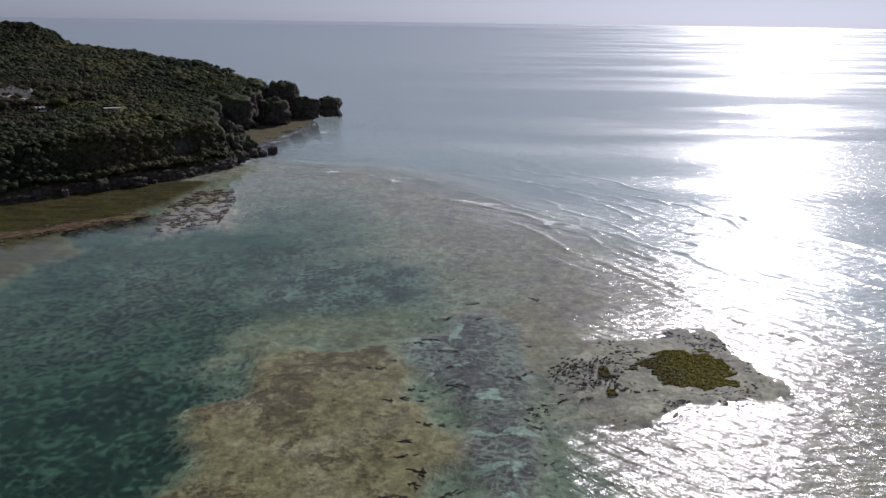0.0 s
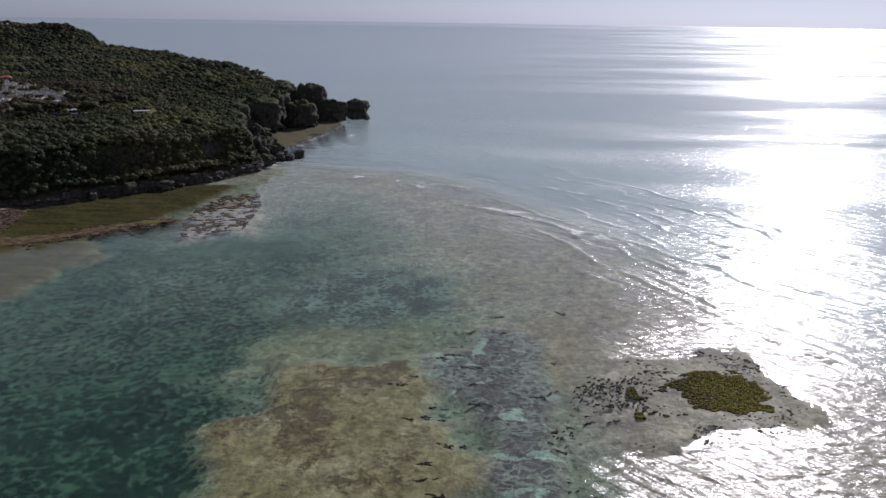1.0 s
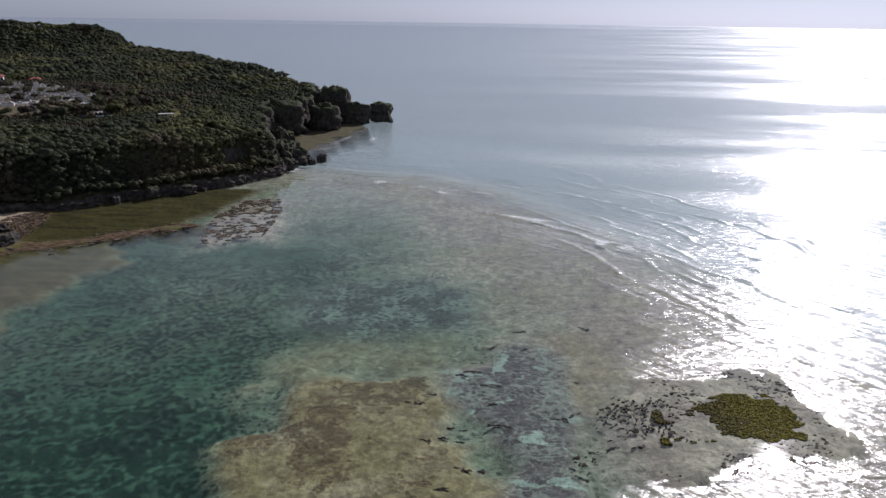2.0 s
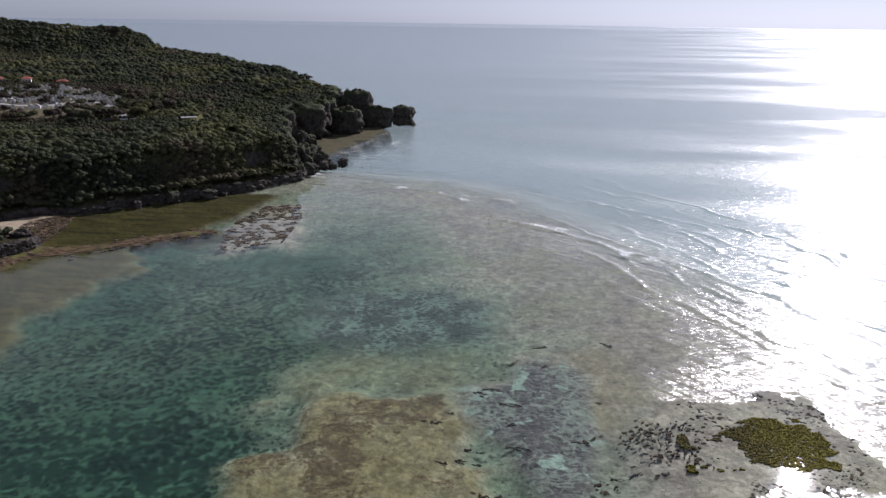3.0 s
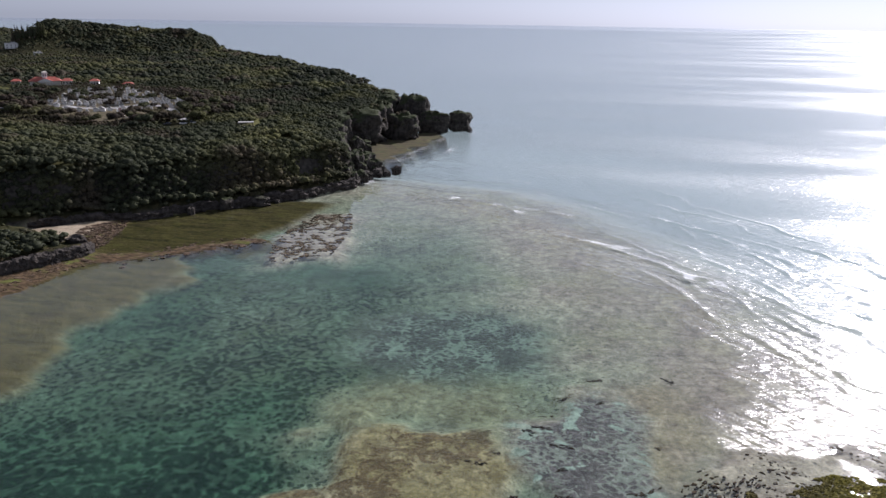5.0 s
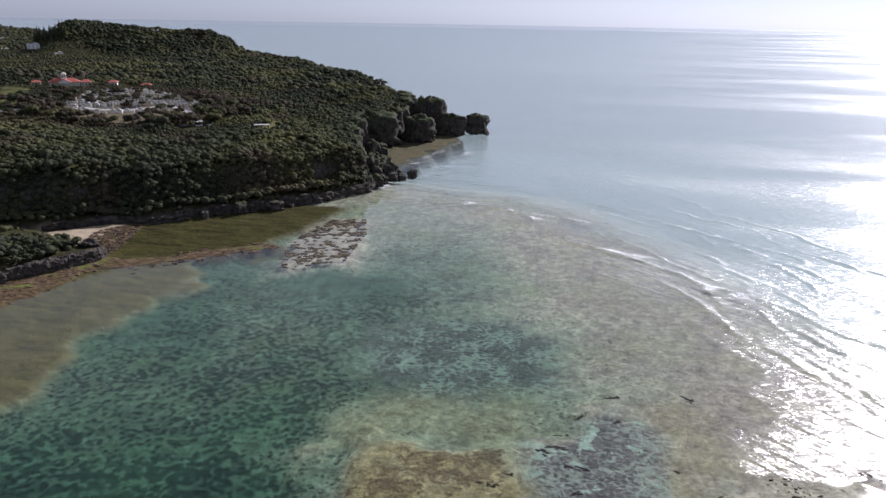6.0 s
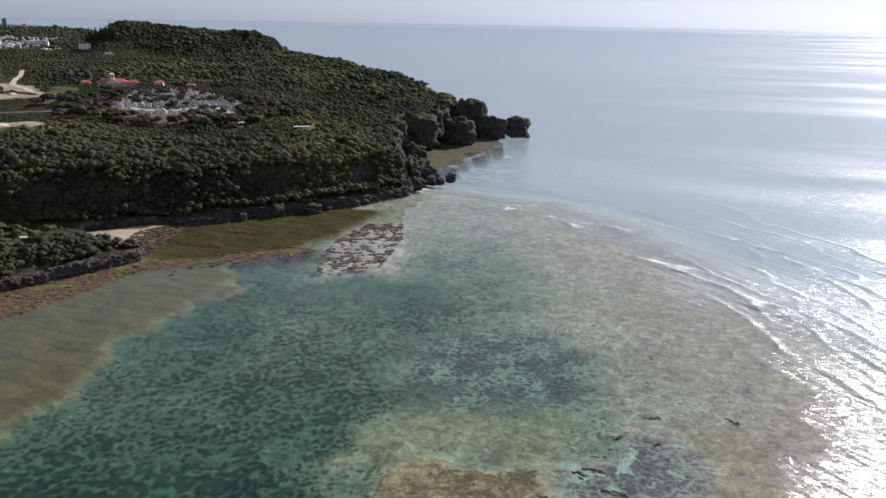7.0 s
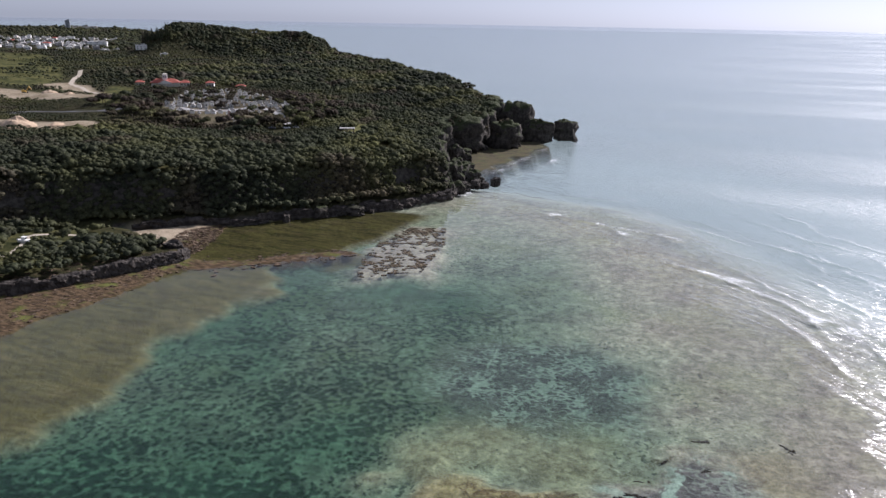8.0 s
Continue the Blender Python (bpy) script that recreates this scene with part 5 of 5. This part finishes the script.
# ---- cemetery ----
def chapel(x, y, turn):
    ob = thing("chapel", pose(x, y, height(x, y) - 0.3, 0, 0, turn) @ Matrix.Diagonal((0.88, 0.88, 0.88, 1)), "cream chapel with red tiled roofs, arcade and bell tower", "chapel")
    part("wall", box(26, 10, 4.2, 0, 3, 0, 0.05), CREAM, ob)
    part("roof", hip(27, 11, 3.6, 4.3, 0.8, 0.6), RED_TILE, ob, "red tiled hipped roof").matrix_basis = pose(0, 3, 0)
    porch = part("porch", gable(13.5, 6, 3.0, 3.9), WHITE, ob, "white gabled porch", pose(0, -3.2, 0))
    for k in range(6):
        part("pillar", box(0.55, 0.6, 3.9, -6.2 + 2.48 * k, -2.7, 0, 0.04), WHITE, porch, at=pose(0, 0, 0))
    for k in range(5):
        arch = bmesh.new()
        rows = []
        for i in range(9):
            a = math.pi * i / 8
            rows.append((arch.verts.new((math.cos(a) * 0.95, 0, 2.6 + math.sin(a) * 0.95)), arch.verts.new((math.cos(a) * 1.22, 0, 3.95 if 0 < i < 8 else 2.6))))
        for u, v in zip(rows, rows[1:]):
            arch.faces.new((u[0], v[0], v[1], u[1]))
        bmesh.ops.solidify(arch, geom=arch.faces[:], thickness=0.3)
        part("arch", arch, WHITE, porch, at=pose(-4.96 + 2.48 * k, -2.8, 0))
    part("porch_roof", join(box(8.2, 7.4, 0.3, 0, 0, 0)), RED_TILE, ob, at=pose(-3.6, -3.0, 5.35, 0, 0, 0) @ pose(0, 0, 0, 0, -24, 0))
    part("porch_roof", join(box(8.2, 7.4, 0.3, 0, 0, 0)), RED_TILE, ob, at=pose(3.6, -3.0, 5.35) @ pose(0, 0, 0, 0, 24, 0))
    tower = part("bell_tower", box(4.2, 4.2, 12.0, 0, 2.2, 0, 0.06), WHITE, ob, "square white bell tower")
    part("tower_cap", hip(4.2, 4.2, 1.0, 12.2, 0.35, 0.0), CREAM, tower, at=pose(0, 2.2, 0))
    for sx_ in (-1.0, 1.0):
        part("belfry_opening", box(0.9, 0.3, 2.2, sx_, 0.05, 8.6), GLASS, tower)
    part("wing", box(9, 8, 3.6, 18.5, 5, 0, 0.05), CREAM, ob)
    part("wing_roof", hip(9, 8, 2.4, 3.7, 0.6, 0.4), RED_TILE, ob, "red tiled wing roof", pose(18.5, 5, 0))
    for k in range(3):
        part("window", box(1.2, 0.12, 1.6, 15.6 + 2.8 * k, 0.96, 1.2), GLASS, ob)
    return ob


chapel(-446, 560, 38)


def house(name, x, y, w, d, h, turn, roof, label, group="", wall=None, base=None):
    """A small house: walls, roof, windows with sills and a door."""
    ob = thing(name, pose(x, y, (height(x, y) if base is None else base) - 0.2, 0, 0, turn), label, "house", group)
    wall = wall or WHITE
    part("wall", box(w, d, h, 0, 0, 0, 0.05), wall, ob)
    if roof is None:
        part("roof", join(box(w + 0.8, d + 0.8, 0.3, 0, 0, h), box(w * 0.35, d * 0.4, 1.6, w * 0.2, 0, h + 0.3)), PALE_ROOF, ob, "flat pale roof with a stair head")
    else:
        part("roof", hip(w, d, 0.28 * d, h + 0.1, 0.7, 0.45), roof, ob)
    floors = max(1, int(h // 2.9))
    for fl in range(floors):
        for k in range(3):
            win = part("window", box(1.5, 0.14, 1.3, -w * 0.32 + k * w * 0.32, -d / 2 - 0.02, 1.0 + fl * 2.9), GLASS, ob)
            part("sill", box(1.8, 0.3, 0.1, -w * 0.32 + k * w * 0.32, -d / 2 - 0.1, 0.88 + fl * 2.9), wall, win)
    part("door", box(1.0, 0.16, 2.0, w * 0.42, -d / 2 - 0.02, 0), GLASS, ob)
    return ob


house("house", -487, 574, 7, 6, 3.2, 40, RED_TILE, "small house with a red tiled roof beside the trees", wall=CREAM)
house("house", -420, 588, 7, 6, 3.4, 30, RED_TILE, "small white house with a red hipped roof", wall=WHITE)
house("house", -400, 606, 8, 5, 2.8, 25, RED_TILE, "low shed with a dull red roof", wall=CREAM)


def tombstone(kind, m):
    """A tomb on its plot: plinth, body and stone."""
    ob = thing("tombstone", m, ("grey granite family tomb on a stepped plinth", "white rendered tomb with a pitched cap", "white upright grave pillar on a block", "low grey walled tomb with a flat slab")[kind], "tomb", "tombs in the cemetery")
    if kind == 0:
        part("plinth", box(2.6, 2.6, 0.5, bevel=0.03), CONCRETE, ob)
        part("step", box(1.7, 1.7, 0.5, z=0.5, bevel=0.03), STONE, ob)
        part("stone", box(0.95, 0.95, 0.9, z=1.0, bevel=0.04, taper=0.94), STONE, ob)
    elif kind == 1:
        part("body", box(3.2, 2.8, 1.9, bevel=0.04), WHITE, ob)
        part("cap", gable(3.7, 3.3, 0.9, 1.9), CONCRETE, ob)
        part("doorway", box(1.0, 0.15, 1.0, 0, -1.42, 0.2), DARK_STONE, ob)
    elif kind == 2:
        part("plinth", box(1.5, 1.5, 0.7, bevel=0.03), WHITE, ob)
        part("pillar", box(0.8, 0.8, 1.3, z=0.7, bevel=0.04, taper=0.85), WHITE, ob)
    else:
        part("wall", join(box(3.8, 0.3, 1.0, 0, 1.5), box(0.3, 3.2, 0.9, -1.75, 0), box(0.3, 3.2, 0.9, 1.75, 0)), CONCRETE, ob)
        part("slab", box(3.0, 2.2, 0.55, 0, 0.2, bevel=0.03), STONE, ob)
        part("stone", box(1.3, 0.5, 1.5, 0, 0.9, 0.5, bevel=0.03), STONE, ob)
    return ob


protos = []
q = np.random.RandomState(9)
ca, sa = math.cos(radians(38)), math.sin(radians(38))
for i in range(-16, 17):
    for j in range(-9, 10):
        u, v = i * 4.6 + q.randn() * 0.5, j * 6.2 + q.randn() * 0.7
        x, y = -362 + u * ca - v * sa, 505 + u * sa + v * ca
        if depth_in(np.array([x]), np.array([y]), GRAVES)[0][0] < 2.5 or gap(np.array([x]), np.array([y]), LANE)[0][0] < 4.6 or q.rand() < 0.14 or math.hypot(x + 302, y - 452) < 8:
            continue
        kind = 2 if j == -2 and -6 < i < 8 else int(q.choice([0, 1, 1, 2, 3, 3]))
        m = pose(x, y, height(x, y) - 0.05, 0, 0, 38 + q.choice([0, 0, 180]) + q.randn() * 4)
        first = [p for p in protos if p[0] == kind]
        if first:
            copy_thing(first[0][1], m)
        else:
            protos.append((kind, tombstone(kind, m)))

memorial = thing("memorial_tower", pose(-302, 452, height(-302, 452) - 0.1, 0, 0, 38), "pinkish stepped memorial tower among the trees", "memorial")
part("base", box(5, 5, 1.2, bevel=0.05), CONCRETE, memorial)
part("step", box(3.6, 3.6, 1.6, z=1.2, bevel=0.05), PINK, memorial)
part("shaft", box(2.2, 2.2, 3.6, z=2.8, bevel=0.05, taper=0.7), PINK, memorial)
part("finial", tube(0.7, 0.1, 1.9, z=6.4, sides=8), WHITE, memorial)
wall_ob = thing("low_wall", pose(-288, 447, height(-288, 447) - 0.1, 0, 0, 30), "low white balustrade beside the memorial", "wall")
part("coping", box(12, 0.5, 0.25, z=1.0, bevel=0.03), WHITE, wall_ob)
for k in range(7):
    part("post", box(0.5, 0.5, 1.0, -5.7 + 1.9 * k), WHITE, wall_ob)


def car(x, y, turn, paint, label):
    ob = thing("car", pose(x, y, height(x, y) + 0.02, 0, 0, turn), label, "car", "parked cars")
    part("body", box(4.2, 1.7, 0.7, z=0.3, bevel=0.12), paint, ob)
    part("cabin", box(2.4, 1.55, 0.6, -0.2, 0, 0.98, 0.08, 0.82), GLASS, ob)
    for a in (-1.35, 1.35):
        for b in (-0.75, 0.75):
            part("wheel", tube(0.32, 0.32, 0.22, sides=12, m=pose(a, b + 0.11, 0.32, 90)), RUBBER, ob)
    return ob


car(-256, 433, 30, GREY_PAINT, "dark grey car parked under the trees")
car(-247, 436, 34, WHITE, "white car parked under the trees")
car(-243, 440, 32, WHITE, "white car parked beside another")

pav = thing("pavilion", pose(-205, 438, height(-205, 438) - 0.1, 0, 0, 24), "open pavilion with a pale flat roof on dark posts", "pavilion")
part("roof", box(9.5, 5, 0.4, z=2.6, bevel=0.05), CONCRETE, pav)
part("floor", box(9, 4.6, 0.2), CONCRETE, pav)
for a in (-4, 0, 4):
    for b in (-2, 2):
        part("post", box(0.35, 0.35, 2.5, a, b, 0.15), BARK, pav)
rail = thing("fence", pose(-196, 433, height(-196, 433) - 0.1, 0, 0, 20), "row of stout dark posts beside the lawn", "fence")
for k in range(5):
    part("post", tube(0.35, 0.3, 2.2, -3 + 1.5 * k, 0, 0, 7), BARK, rail)

# ---- boat on the terrace ----
boat = thing("boat", pose(-240, 233.5, height(-240, 233.5) - 0.05, 0, 0, 10), "small white motorboat laid up on the grass", "boat")
bm = bmesh.new()
rows = []
for i, (bx, half, keel) in enumerate(((-2.9, 0.95, 0.25), (-1.5, 1.08, 0.1), (0, 1.1, 0.05), (1.5, 0.9, 0.15), (2.5, 0.5, 0.4), (3.2, 0.03, 0.9))):
    rows.append([bm.verts.new(p) for p in ((bx, -half, 1.25 + 0.04 * i), (bx, -half * 0.75, keel + 0.25), (bx, 0, keel), (bx, half * 0.75, keel + 0.25), (bx, half, 1.25 + 0.04 * i))])
for a, b in zip(rows, rows[1:]):
    for k in range(4):
        bm.faces.new((a[k], b[k], b[k + 1], a[k + 1]))
    bm.faces.new((a[4], b[4], b[0], a[0]))
bm.faces.new(rows[0])
bmesh.ops.recalc_face_normals(bm, faces=bm.faces)
part("hull", bm, WHITE, boat)
cabin = part("cabin", box(1.7, 1.5, 1.25, -0.2, 0, 1.2, 0.06, 0.85), WHITE, boat)
part("windscreen", box(0.08, 1.2, 0.6, 0.62, 0, 1.65), GLASS, cabin)
part("roof", box(2.0, 1.6, 0.1, -0.2, 0, 2.45), WHITE, cabin)
part("motor", box(0.5, 0.45, 1.1, -3.15, 0, 0.5, 0.06), GREY_PAINT, boat)
for a in (-1.6, 1.4):
    part("chock", box(0.3, 1.6, 0.2, a, 0, 0), BARK, boat)

# ---- building site ----
digger = thing("excavator", pose(-523, 483, height(-523, 483), 0, 0, 20), "yellow excavator on the bare building site", "excavator")
for b in (-1.1, 1.1):
    part("track", box(3.8, 0.6, 0.9, 0, b, 0, 0.15), RUBBER, digger)
part("body", box(3.4, 2.6, 1.5, -0.5, 0, 1.0, 0.12), YELLOW, digger)
part("cab", box(1.3, 1.1, 1.5, 0.6, 0.7, 1.3, 0.06, 0.9), GLASS, digger)
boom = part("boom", box(0.4, 0.45, 5.0), YELLOW, digger, at=pose(1.2, -0.2, 1.8, 0, 38, 0))
part("arm", box(0.3, 0.35, 3.0), YELLOW, boom, at=pose(0, 0, 4.8, 0, 110, 0))

# ---- village ----
q = np.random.RandomState(31)
spots = []
while len(spots) < 165:
    x, y = q.uniform(-1480, -860), q.uniform(830, 1350)
    if inside(np.array([x]), np.array([y]), TOWN)[0] and all(math.hypot(x - u, y - v) > 11.5 for u, v in spots):
        spots.append((x, y))
for k, (x, y) in enumerate(spots):
    two = q.rand() < 0.18
    house("house", x, y, 7 + 4.5 * q.rand(), 6.5 + 2.5 * q.rand(), 5.6 if two else 3.0, 40 + q.choice([0, 90]) + q.randn() * 8, None if q.rand() < 0.88 else (RED_TILE if q.rand() < 0.25 else CONCRETE),
          "two-storey white concrete village house" if two else "low white concrete village house", "village houses", WHITE if q.rand() < 0.55 else (CREAM if q.rand() < 0.5 else CONCRETE))
house("school", -965, 1010, 30, 12, 9.0, 38, None, "large white flat-roofed school building", wall=WHITE)
house("house", -795, 922, 16, 11, 7.0, 42, None, "white two-storey house below the wooded hill", "village houses")
house("house", -740, 905, 10, 8, 3.2, 42, None, "low white house below the wooded hill", "village houses")
block = thing("tower_block", pose(-1880, 1818, height(-1880, 1818) - 1, 0, 0, 44), "grey tower block on the far headland", "tower block")
part("wall", box(13, 10, 26, 0, 0, 0, 0.1), TOWER_GREY, block)
part("roof", box(6, 5, 3, 2, 0, 26), TOWER_GREY, block)
for k in range(7):
    part("window_band", box(11, 0.2, 1.4, 0, -5.05, 2.4 + 3.4 * k), GLASS, block)
podium = thing("podium", pose(-1845, 1850, height(-1845, 1850) - 1, 0, 0, 44), "pale low building beside the tower block", "building")
part("wall", box(70, 25, 7, 0, 0, 0, 0.1), CREAM, podium)
part("roof", box(72, 27, 0.6, 0, 0, 7), CONCRETE, podium)
